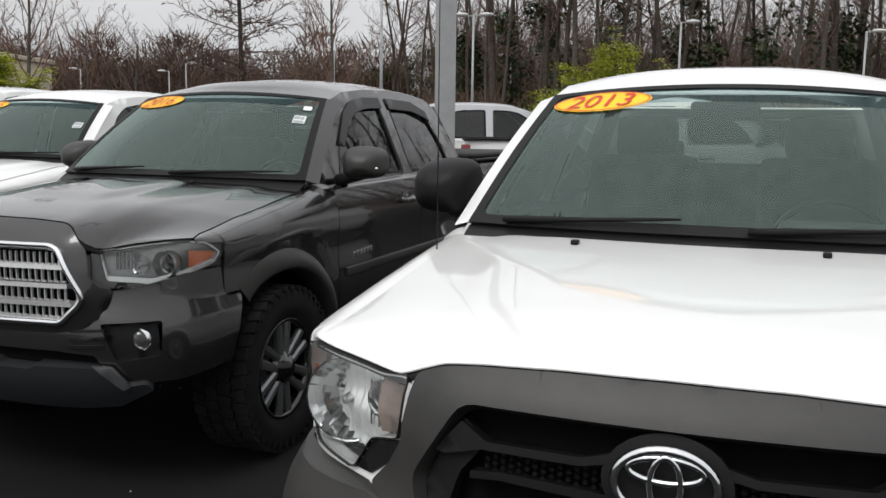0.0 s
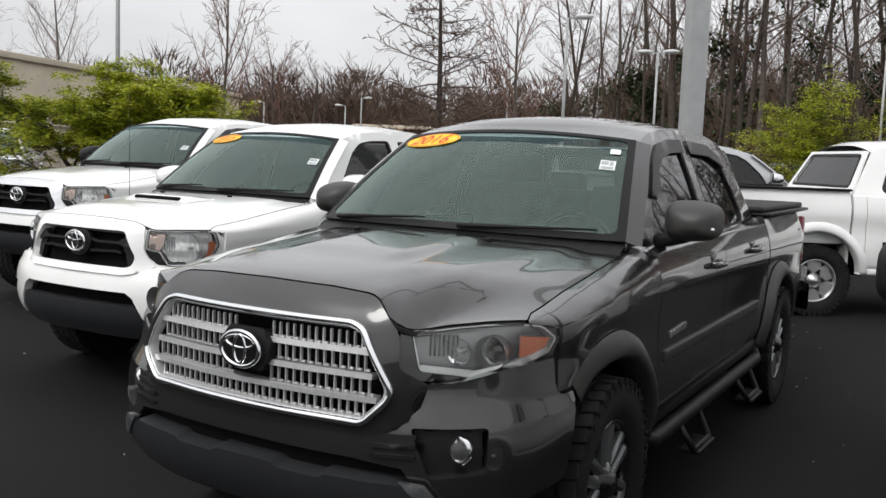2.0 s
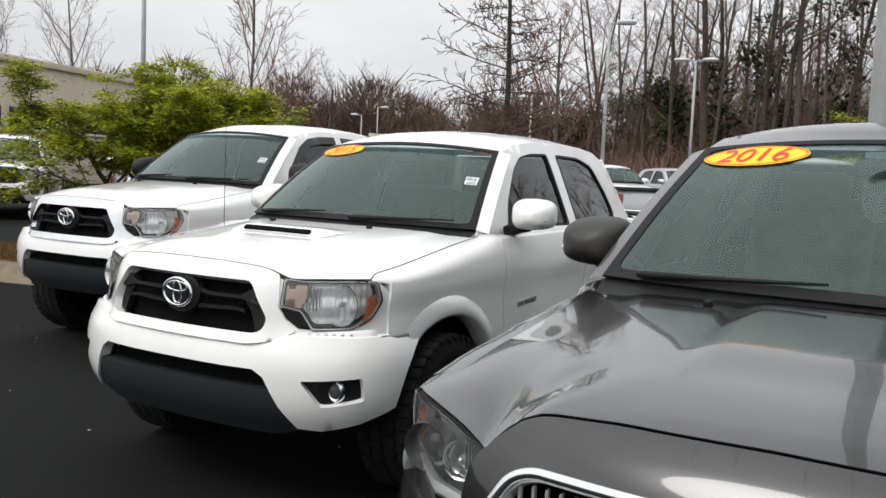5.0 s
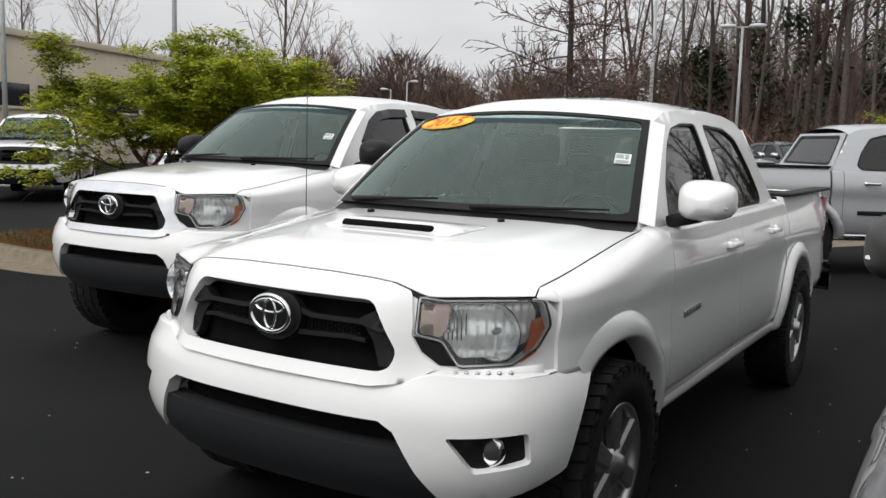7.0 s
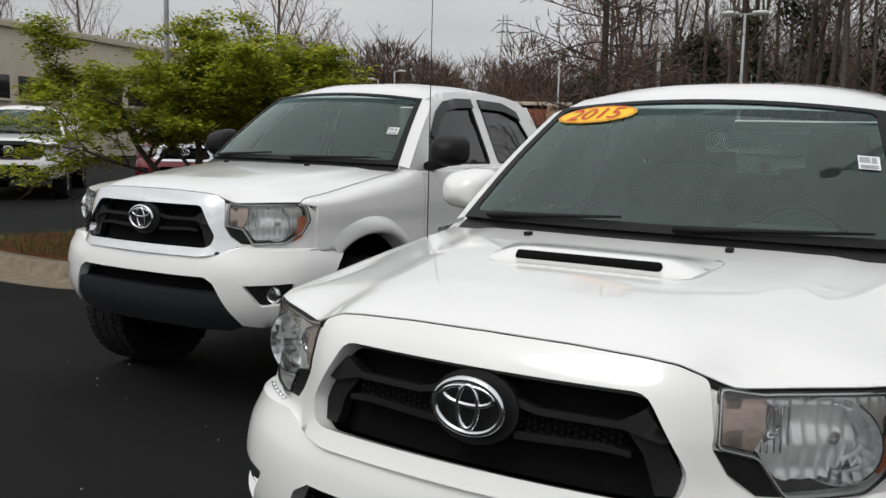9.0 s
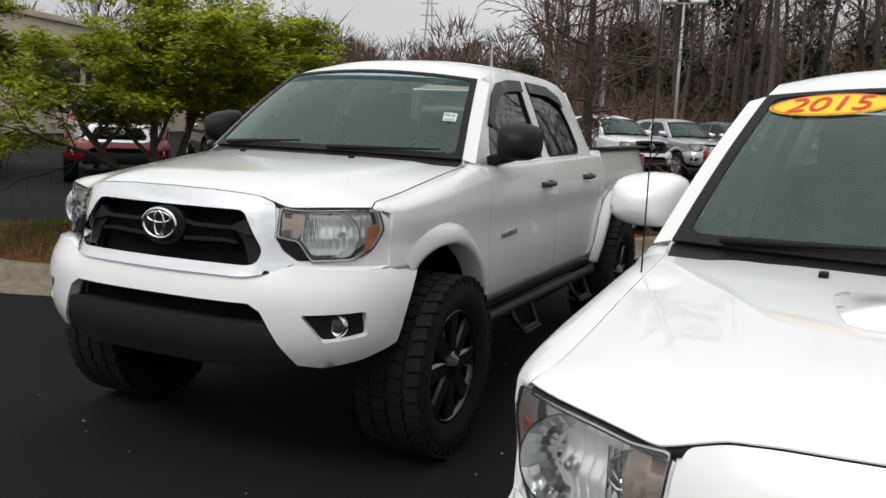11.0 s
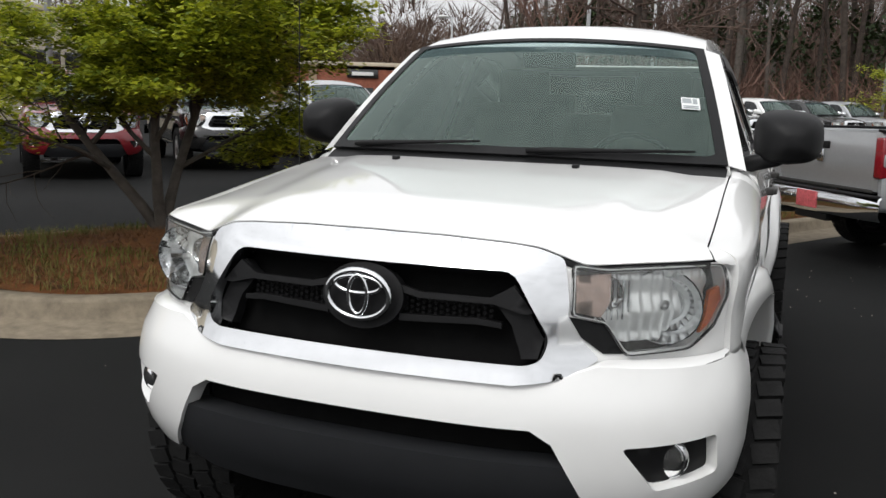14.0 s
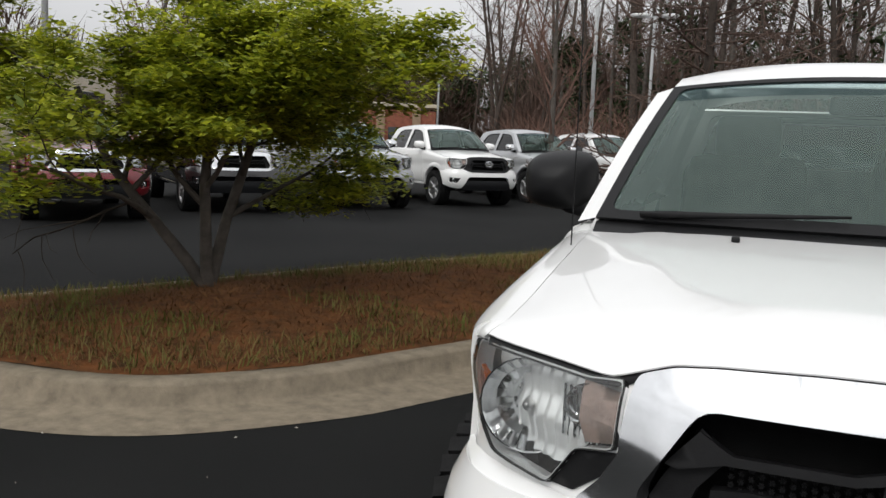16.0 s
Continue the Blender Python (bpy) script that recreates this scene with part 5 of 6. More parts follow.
    if spec.get("year"):
        flat = lambda rx, ry: panel(ellipse(0, 0, rx, ry, 40), lambda a, b: (a, b, 0), (), 0.05, 0, centre=(0, 0, -5))
        s0, t0 = -0.66, 0.875
        rx, ry = 0.178, 0.066
        decal(flat(rx, ry), s0, t0, rx, ry, YELLOW, "price_oval", "yellow oval windscreen sticker with a red year", 0.006)
        decal(panel(ellipse(0, 0, rx * 0.97, ry * 0.94, 40), lambda a, b: (a, b, 0), [ellipse(0, 0, rx * 0.945, ry * 0.88, 40)], 0.05, 0, centre=(0, 0, -5)), s0, t0, rx, ry, REDINK, "oval_line", "", 0.009)
        tm = text_mesh(spec["year"], 0.118)
        bm = bmesh.new()
        bm.from_mesh(tm)
        bmesh.ops.triangulate(bm, faces=bm.faces[:])
        for v in bm.verts:
            v.co.x = v.co.x * 1.02 + 0.16 * v.co.y
        bm.to_mesh(tm)
        bm.free()
        decal(tm, s0, t0 - 0.004, rx, ry, REDINK, "year_number", "red year number", 0.010)
    if spec.get("sticker"):
        sq = lambda w, h: mesh_of([(-w, -h, 0), (w, -h, 0), (w, h, 0), (-w, h, 0)], [(0, 1, 2, 3)], False)
        ss, st_ = spec["sticker"]
        if new_nose:
            decal(sq(0.022, 0.020), ss + 0.03, st_ + 0.16, 0, 0, PAPER, "paper_sticker", "small white windscreen sticker", 0.006)
        pap = decal(sq(0.032, 0.036), ss, st_, 0, 0, PAPER, "paper_sticker", "small white printed windscreen sticker", 0.006)
        for k, (dx, dy, w, h) in enumerate(((-0.012, 0.014, 0.016, 0.014), (0.016, 0.012, 0.008, 0.016), (0.0, -0.018, 0.026, 0.004), (0.0, -0.028, 0.026, 0.003))):
            m2 = sq(w, h)
            for v in m2.vertices:
                v.co.x += dx
                v.co.y += dy
            decal(m2, ss, st_, 0, 0, PRINT, "printed_bar", "", 0.008)
    # --- wheels ---
    R, Wd, style, rm, sm = spec["wheel"]
    for cy in (fw, rw):
        for sgn in (1, -1):
            track = g("track", 0.80)
            add_wheel(root, (track * sx * sgn, cy * sy, R), R, Wd, style, rm, sm, sgn, g("letters", False))
    return root


def base_spec(**kw):
    d = dict(scale=(1, 1, 1), paint=WHITE, nose="old", lift=0.0, surround=WHITE, surround_label="body-coloured grille surround", hood_z=OLD_HOOD, mirror=(WHITE, SATIN), handle=WHITE, wheel=(0.388, 0.265, "six", ALLOY, ALLOY))
    d.update(kw)
    return d


def put(ob, x, y, yaw):
    ob.matrix_world = pose(x, y, 0, 0, 0, yaw)
    return ob


t1 = put(pickup(base_spec(label="white crew cab pickup with dark grille and yellow 2013 sticker", surround=GREYPLASTIC, bumper=GREYPLASTIC, surround_label="dark grey plastic grille surround", year="2013", mirror=(BLACK, None), mirror_height=0.100, handle=BLACK, wheel=(0.385, 0.25, "steel", ALLOY, ALLOY), lift=-0.01, rear_bumper=BLACK, sticker=(0.8, 0.62), side_glass=(SIDEGLASS, SIDEGLASS, SIDEGLASS), antenna=True)), 5.649, -2.682, 0.93)
t2 = put(pickup(base_spec(label="dark grey crew cab pickup with chrome grille, 2016 sticker", paint=DARK, nose="hex", surround=DARK, surround_label="dark grey grille surround", lamp_back=GREYPAINT, hood_z=NEW_HOOD, mirror=(GREYPLASTIC, CHROME), handle=DARK, flare=GREYPLASTIC, flare_out=1.3, visors=True, steps=True, year="2016", sticker=(0.845, 0.66), cover=True, wheel=(0.392, 0.265, "split", GLOSSBLACK, GREYPAINT), lift=0.018, molding=GREYPLASTIC, rear_bumper=CHROME, rocker=BLACK)), 2.776, -1.432, -0.36)
t3 = put(pickup(base_spec(label="white crew cab pickup with a hood scoop and yellow 2015 sticker", scoop=True, year="2015", sticker=(0.875, 0.525), antenna=True, side_trim=True, lift=0.022, liner=BLACK, side_glass=(SIDEGLASS, PRIVACY, SIDEGLASS), letters=False)), 0.0, 0.0, 0.0)
t4 = put(pickup(base_spec(label="white lifted crew cab pickup with chrome grille, black wheels", surround=CHROME, surround_label="chrome grille surround", mirror=(BLACK, None), mirror_height=0.100, handle=GREYPLASTIC, visors=True, steps=True, sticker=(0.87, 0.43), antenna=True, lift=0.134, arch=0.470, flare_out=1.5, track=0.85, wheel=(0.425, 0.31, "ten", GLOSSBLACK, GLOSSBLACK), side_glass=(PRIVACY, PRIVACY, SIDEGLASS), rocker=BLACK)), -2.912, 1.595, 1.22)

# ---- vehicles across the lot ----
TUNDRA = (1.09, 1.10, 1.10)
BIG = (0.42, 0.275, "six", ALLOY, ALLOY)


def far_spec(**kw):
    d = base_spec(scale=TUNDRA, wheel=BIG, surround=CHROME, surround_label="chrome grille surround", mirror=(CHROME, None), handle=CHROME, nozzles=False, track=0.80, door_badge=False)
    d.update(kw)
    return d


ROW = [(-10.33 + 0.72, 21.4 - 0.65)]
row_dir = (1.55, 2.86)


def slot(k):
    """The nose of the truck in slot k of the row across the lane."""
    return (ROW[0][0] + row_dir[0] * k, ROW[0][1] + row_dir[1] * k)


white_far = put(pickup(far_spec(label="white full-size pickup with black bumper parked across the lane", surround=BLACK, surround_label="black grille surround", mirror=(WHITE, None), handle=WHITE)), *slot(0), 47.8)
silver_far = put(pickup(far_spec(label="silver full-size pickup parked across the lane", paint=SILVER, surround=SILVER, mirror=(CHROME, None))), *slot(-1), 47.8)
grey_far = put(pickup(far_spec(label="dark grey full-size pickup with chrome grille across the lane", paint=DARK)), *slot(-2), 47.8)
red_far = put(pickup(far_spec(label="red full-size pickup with chrome grille across the lane", paint=REDPAINT)), -13.5, 11.8, 47.8)
black_far = put(pickup(far_spec(label="black full-size pickup parked across the lane", paint=BLACKPAINT)), *slot(4), 47.8)
for src, k, lab in ((white_far, -4, "white full-size pickup behind the green maple"), (silver_far, 1, "silver full-size pickup in the row across the lane"), (white_far, 2, "white full-size pickup in the row across the lane"), (silver_far, 3, ""), (white_far, 5, ""), (grey_far, 6, ""), (silver_far, 7, ""), (white_far, -5, ""), (grey_far, -6, "")):
    c = copy_thing(src, pose(*slot(k), 0, 0, 0, 47.8))
    if lab:
        c["label"] = lab
for ob in [o for o in scene.objects if o.parent is None and "full-size" in str(o.get("label", ""))]:
    ob["group"] = "pickups parked across the lane"


def tail_at(ob, x, y, heading, length):
    a = radians(heading)
    nx, ny = x + math.cos(a) * length, y + math.sin(a) * length
    ob.matrix_world = pose(nx, ny, 0, 0, 0, heading + 90)
    return ob


PLATE = mat("red_white_plate", (0.50, 0.10, 0.11), 0.4, 0, 0, 0.6, 60)
tail_at(pickup(far_spec(label="silver crew cab pickup seen from behind with chrome bumper", paint=SILVER, emblem=True, plate_mat=PLATE, surround=CHROME, handle=CHROME, molding=BLACK, rocker=CHROME, side_glass=(SIDEGLASS, PRIVACY, PRIVACY))), -1.8, 9.95, 34, 5.3 * 1.10)
tail_at(pickup(far_spec(label="white work pickup with steel wheels parked nose out", wheel=(0.39, 0.25, "steel", ALLOY, ALLOY), surround=WHITE, mirror=(BLACK, None), handle=BLACK, rear_bumper=CHROME, side_glass=(SIDEGLASS, PRIVACY, PRIVACY), molding=BLACK)), 1.75, 6.9, 33, 5.3 * 1.10)

# ---- lamp posts ----
GALV = mat("galvanised_grey_paint", (0.36, 0.37, 0.37), 0.5, 0.3, 0, 0.12, 4, 0.1, 40)
LAMPGLASS = mat("lamp_diffuser", (0.62, 0.63, 0.62), 0.4, 0, 0, 0.05, 10)


def lamp_post(x, y, h, turn, twin=False, r=0.075, square=False):
    root = new("street_lamp")
    tagged(root, "grey steel parking lot lamp post with flat head", "lamp post", "lot lamp posts")
    pole_v = rbox((0.19, 0.19, h), (0, 0, h / 2), 0.012) if square else tube([(0, 0, 0), (0, 0, h * 0.5), (0, 0, h)], [r, r * 0.85, r * 0.7], 12)
    part("pole", mesh_of(*pole_v, smooth=not square), GALV, root)
    part("base_plate", mesh_of(*rbox((0.4, 0.4, 0.05), (0, 0, 0.028), 0.01)), GALV, root)
    for sg in ((1, -1) if twin else (1,)):
        arm = part("arm", mesh_of(*rbox((0.5, 0.06, 0.06), (0.25 * sg, 0, h - 0.02), 0.01)), GALV, root)
        v = lathe([(-0.10, 0.02), (-0.09, 0.16), (0.02, 0.24), (0.09, 0.20), (0.13, 0.05)], 18, "z")
        v = moved(v, Matrix.Translation((0.62 * sg, 0, h + 0.02)) @ Matrix.Diagonal((1.55, 0.9, 0.85, 1)))
        part("lamp_head", mesh_of(*v), LAMPGLASS, root)
    root.matrix_world = pose(x, y, 0, 0, 0, turn)


lamp_post(2.34, 5.28, 11.0, 35, True, square=True)
for x, y, h, turn, twin in ((-8.7, 28.2, 7.0, 20, False), (-8.3, 38.2, 6.9, 10, True), (-12.9, 61, 6.8, 200, False), (0.9, 44.2, 7.0, 20, False), (-44, 62, 6.0, 200, False), (-50, 58, 6.0, 200, False), (-43.4, 63.6, 6.8, 30, False), (-22.5, 51.2, 6.5, 180, False), (9.8, 47, 6.6, 10, False), (-17.1, 14.6, 9.5, 30, True), (-21.5, 12.5, 8.0, 30, True)):
    lamp_post(x, y, h, turn, twin)

# ---- buildings ----
STUCCO = mat("beige_stucco", (0.62, 0.55, 0.43), 0.85, 0, 0, 0.10, 0.5, 0.1, 30, 0.3)
TANSTONE = mat("tan_stone", (0.32, 0.23, 0.15), 0.85, 0, 0, 0.2, 2, 0.2, 30, 0.3)
BRICK = mat("red_brick_wall", (0.26, 0.095, 0.06), 0.85, 0, 0, 0.25, 3, 0.2, 30, 0.3)
ROOFING = mat("brown_roofing", (0.16, 0.12, 0.09), 0.85, 0, 0, 0.25, 3)
DARKGLASS = mat("dark_window_glass", (0.02, 0.023, 0.025), 0.12, 0, 0.3, 0.1, 2)
BARKG = mat("grey_bark", (0.095, 0.083, 0.072), 0.9, 0, 0, 0.35, 8, 0.6, 30, 0.2)
BARKD = mat("dark_bark", (0.060, 0.048, 0.040), 0.92, 0, 0, 0.35, 5, 0.5, 30, 0.2)
TWIG = mat("bare_twigs", (0.165, 0.118, 0.095), 0.92, 0, 0, 0.3, 0.5, 0, 30, 0.1, second=(0.080, 0.056, 0.047))
BUD = mat("budding_twigs", (0.22, 0.125, 0.095), 0.9, 0, 0, 0.3, 0.8, 0, 30, 0.1, second=(0.11, 0.075, 0.062))
IVY = mat("ivy_leaves", (0.022, 0.040, 0.014), 0.7, 0, 0, 0.5, 1.5, 0, 30, 0.2, second=(0.045, 0.065, 0.022))


def leaf_mat(name, a, b):
    m, nt, bs = nodes_of(name)
    gi = nt.nodes.new("ShaderNodeNewGeometry")
    mx = nt.nodes.new("ShaderNodeMix")
    mx.data_type = "RGBA"
    mx.inputs[6].default_value, mx.inputs[7].default_value = (*a, 1), (*b, 1)
    nt.links.new(gi.outputs["Random Per Island"], mx.inputs[0])
    nt.links.new(mx.outputs[2], bs.inputs["Base Color"])
    bs.inputs["Roughness"].default_value = 0.55
    tl = nt.nodes.new("ShaderNodeBsdfTranslucent")
    nt.links.new(mx.outputs[2], tl.inputs[0])
    ms = nt.nodes.new("ShaderNodeMixShader")
    ms.inputs[0].default_value = 0.45
    out = [n for n in nt.nodes if n.type == "OUTPUT_MATERIAL"][0]
    nt.links.new(bs.outputs[0], ms.inputs[1])
    nt.links.new(tl.outputs[0], ms.inputs[2])
    nt.links.new(ms.outputs[0], out.inputs[0])
    return m


MAPLE = leaf_mat("maple_leaves", (0.10, 0.15, 0.011), (0.52, 0.54, 0.040))


def wall_block(root, name, x0, x1, y0, y1, z0, z1, material, bevel=0.02):
    return part(name, mesh_of(*rbox((x1 - x0, y1 - y0, z1 - z0), ((x0 + x1) / 2, (y0 + y1) / 2, (z0 + z1) / 2), bevel)), material, root)


def long_building():
    root = new("building")
    tagged(root, "long beige stucco building with dark window band", "building")
    wall_block(root, "wall", -32, 13, 0, 14, 0, 5.6, STUCCO)
    wall_block(root, "parapet", -32.2, 13.2, -0.2, 14.2, 5.6, 5.9, STUCCO)
    for k in range(9):
        x = -26 + k * 4.2
        wn_ = wall_block(root, "window", x, x + 3.6, -0.06, 0.2, 2.6, 3.6, DARKGLASS)
        wall_block(wn_, "window_sill", x - 0.05, x + 3.65, -0.16, 0.1, 2.48, 2.6, STUCCO)
    root.matrix_world = Matrix.Translation((-39.4, 35.4, 0)) @ Matrix.Rotation(math.atan2(23.4, -7.6), 4, "Z")


long_building()


def brick_shop(x, y, turn):
    root = new("shop")
    tagged(root, "low red brick shop with tan cornice and white sign", "shop")
    wall_block(root, "wall", -8, 8, 0, 10, 0, 3.9, BRICK)
    wall_block(root, "cornice", -8.15, 8.15, -0.15, 10.15, 4.2, 4.5, STUCCO)
    for x0 in (-7.5, -4.2, 3.0, 6.0):
        wall_block(root, "pilaster", x0, x0 + 0.7, -0.18, 0.0, 0, 4.2, TANSTONE)
    for x0 in (-6.2, -3.0, 4.0):
        wall_block(root, "window", x0, x0 + 1.7, -0.05, 0.1, 0.7, 2.5, DARKGLASS)
    wall_block(root, "door", -0.3, 1.2, -0.06, 0.1, 0.0, 2.4, DARKGLASS)
    sign = wall_block(root, "sign", -1.0, 1.6, -0.12, 0, 3.2, 3.9, BLACKPAINT)
    wall_block(sign, "sign_panel", -0.6, 1.2, -0.16, -0.11, 3.4, 3.7, PAPER)
    root.matrix_world = pose(x, y, 0, 0, 0, turn)


brick_shop(-37.5, 68, 28)


def hip_house(x, y, turn, w=12):
    root = new("house")
    tagged(root, "distant tan house with brown hipped roof", "house")
    wall_block(root, "wall", -w / 2, w / 2, 0, 8, 0, 4.5, STUCCO)
    v = [(-w / 2 - 0.5, -0.5, 4.5), (w / 2 + 0.5, -0.5, 4.5), (w / 2 + 0.5, 8.5, 4.5), (-w / 2 - 0.5, 8.5, 4.5), (-w / 2 + 3.5, 4, 6.9), (w / 2 - 3.5, 4, 6.9)]
    part("roof", mesh_of(v, [(0, 1, 5, 4), (1, 2, 5), (2, 3, 4, 5), (3, 0, 4), (3, 2, 1, 0)], False), ROOFING, root)
    for x0 in (-4, -1, 2.4):
        wall_block(root, "window", x0, x0 + 1.4, -0.05, 0.1, 1.6, 3.2, DARKGLASS)
    root.matrix_world = pose(x, y, 1.5, 0, 0, turn)


hip_house(-45, 100, 22, 14)


def pylon(x, y):
    root = new("power_pylon")
    tagged(root, "far grey lattice power pylon above the trees", "pylon")
    pcs = []
    for sx_, sy_ in ((-1, -1), (1, -1), (1, 1), (-1, 1)):
        pcs.append(tube([(sx_ * 1.1, sy_ * 1.1, 0), (sx_ * 0.25, sy_ * 0.25, 17)], 0.09, 4))
    part("mast", mesh_of(*joined(*pcs)), GALV, root)
    for z in (12.5, 14.5, 16.2):
        part("crossarm", mesh_of(*rbox((2.4, 0.12, 0.12), (0, 0, z), 0)), GALV, root)
    root.matrix_world = pose(x, y, 2, 0, 0, 20)


pylon(-61, 118)

# ---- trees ----


def branches(rng, start, direction, length, radius, level, spec, acc, tips):
    """Grow one limb and its children; acc collects tapered tubes."""
    n = spec["segs"][level]
    p, d = Vector(start), Vector(direction).normalized()
    pts, rad = [tuple(p)], [radius]
    end_r = radius * spec["taper"][level]
    kids = []
    for i in range(n):
        w = spec["wander"][level]
        d = (d + Vector(rng.uniform(-w, w, 3)) + Vector((0, 0, spec["lift"][level]))).normalized()
        p = p + d * (length / n)
        t = (i + 1) / n
        pts.append(tuple(p))
        rad.append(radius + (end_r - radius) * t)
        kids.append((t, tuple(p), tuple(d), rad[-1]))
    acc.append((pts, rad, level))
    if level + 1 >= spec["levels"]:
        tips.append((tuple(p), tuple(d)))
        return
    cnt = spec["kids"][level]
    for k in range(cnt):
        t = spec["from"][level] + (1 - spec["from"][level]) * (k + rng.uniform(0.1, 0.9)) / cnt
        i = min(n - 1, int(t * n))
        a, b = np.array(pts[i]), np.array(pts[i + 1])
        q = a + (b - a) * (t * n - i)
        base = Vector(b - a).normalized()
        side = base.orthogonal().normalized()
        side.rotate(Matrix.Rotation(rng.uniform(0, 2 * math.pi), 3, base))
        ang = radians(spec["angle"][level] + rng.uniform(-14, 14))
        nd = base * math.cos(ang) + side * math.sin(ang)
        L = length * spec["ratio"][level] * rng.uniform(0.6, 1.15) * (1.0 - spec["cone"][level] * t)
        branches(rng, q, nd, L, max(spec["min_r"], (radius + (end_r - radius) * t) * spec["thin"][level]), level + 1, spec, acc, tips)


def tree_meshes(seed, spec, start=(0, 0, -0.1), direction=(0, 0, 1), height=10, radius=0.2, stems=1, spread=0.0):
    rng = np.random.default_rng(seed)
    acc, tips = [], []
    for k in range(stems):
        a = 2 * math.pi * (k + rng.uniform(0, 0.5)) / max(stems, 1)
        d = Vector(direction) + Vector((math.cos(a), math.sin(a), 0)) * spread
        branches(rng, start, d, height * (rng.uniform(0.85, 1.0) if stems > 1 else 1), radius, 0, spec, acc, tips)
    big = [tube(p, r, 8 if lv == 0 else 6, False) for p, r, lv in acc if lv <= spec.get("trunk_levels", 0)]
    small = [tube(p, r, 3 if lv > 1 else 4, False) for p, r, lv in acc if lv > spec.get("trunk_levels", 0)]
    return big, small, tips, acc


FOREST = dict(levels=4, segs=[9, 5, 4, 3], taper=[0.25, 0.3, 0.3, 0.4], wander=[0.05, 0.16, 0.22, 0.3], lift=[0.02, 0.06, 0.05, 0.02], kids=[15, 6, 4, 0], angle=[48, 42, 40, 0], ratio=[0.26, 0.55, 0.5, 0], cone=[0.45, 0.3, 0.2, 0], thin=[0.42, 0.5, 0.55, 0], min_r=0.012)
FOREST["from"] = [0.30, 0.25, 0.2, 0]
CYPRESS = dict(levels=4, segs=[10, 7, 4, 2], taper=[0.2, 0.25, 0.3, 0.5], wander=[0.03, 0.10, 0.2, 0.3], lift=[0.03, 0.012, 0.0, 0.0], kids=[76, 12, 3, 0], angle=[80, 40, 40, 0], ratio=[0.46, 0.32, 0.45, 0], cone=[0.80, 0.3, 0.2, 0], thin=[0.32, 0.6, 0.7, 0], min_r=0.0085)
CYPRESS["from"] = [0.16, 0.15, 0.2, 0]
SAPLING = dict(levels=4, segs=[7, 6, 4, 3], taper=[0.3, 0.25, 0.3, 0.4], wander=[0.05, 0.12, 0.18, 0.25], lift=[0.02, 0.12, 0.10, 0.05], kids=[15, 9, 5, 0], angle=[42, 36, 36, 0], ratio=[0.62, 0.42, 0.45, 0], cone=[0.45, 0.3, 0.2, 0], thin=[0.5, 0.5, 0.6, 0], min_r=0.011)
SAPLING["from"] = [0.20, 0.15, 0.15, 0]
MAPLE_SPEC = dict(levels=4, segs=[6, 6, 5, 4], taper=[0.45, 0.35, 0.35, 0.4], wander=[0.14, 0.20, 0.24, 0.3], lift=[0.05, -0.02, -0.03, -0.06], kids=[6, 6, 6, 0], angle=[46, 46, 44, 0], ratio=[0.85, 0.66, 0.55, 0], cone=[0.25, 0.2, 0.2, 0], thin=[0.62, 0.55, 0.55, 0], min_r=0.004)
MAPLE_SPEC["from"] = [0.34, 0.22, 0.15, 0]


def bare_tree(name_label, seed, spec, height, radius, trunk_mat, twig_mat, stems=1, spread=0.0, lean=(0, 0, 1)):
    root = new("tree")
    tagged(root, name_label, "tree")
    big, small, tips, acc = tree_meshes(seed, spec, (0, 0, -0.15), lean, height, radius, stems, spread)
    part("trunk", mesh_of(*joined(*big)), trunk_mat, root)
    part("crown", mesh_of(*joined(*small)), twig_mat, root)
    return root


rng_w = np.random.default_rng(11)
bare_tree("bare bald cypress with level twigs on the planted island", 5, CYPRESS, 5.7, 0.085, BARKD, TWIG).matrix_world = pose(-4.0, 11.2, 0.15)
bare_tree("small bare budding tree beside the building", 21, SAPLING, 7.6, 0.10, BARKG, BUD).matrix_world = pose(-19.7, 21.4, 0)
bare_tree("small bare budding tree behind the cypress", 23, SAPLING, 6.6, 0.10, BARKG, BUD).matrix_world = pose(-9.2, 25.0, 0)
bare_tree("small bare budding tree by the lane", 29, SAPLING, 7.2, 0.10, BARKG, BUD).matrix_world = pose(-33, 40, 0)
bare_tree("tall thin bare tree behind the beige building", 37, SAPLING, 12.5, 0.14, BARKG, TWIG).matrix_world = pose(-51.4, 38.6, 0)
bare_tree("bare tree behind the beige building's end", 41, SAPLING, 11.0, 0.14, BARKG, TWIG).matrix_world = pose(-57, 36, 0)
bare_tree("bare leaning tree at the wood's edge", 31, FOREST, 15, 0.16, BARKD, TWIG, 1, 0, (0.22, 0, 1)).matrix_world = pose(-20.5, 55, 0)

kinds = []
for k in range(7):
    h = (17, 20, 15, 22, 18, 13, 19)[k]
    ob = bare_tree("tall bare woodland tree behind the car lot", 100 + k, FOREST, h, (0.17, 0.22, 0.13, 0.26, 0.20, 0.12, 0.18)[k], (BARKD, BARKG, BARKG, BARKD, BARKG, BARKG, BARKD)[k], TWIG)
    ob["group"] = "bare woodland trees"
    kinds.append(ob)
CAM0 = (3.0, -2.0)


def wood_place(a, d):
    return CAM0[0] + d * math.cos(radians(a)), CAM0[1] + d * math.sin(radians(a))


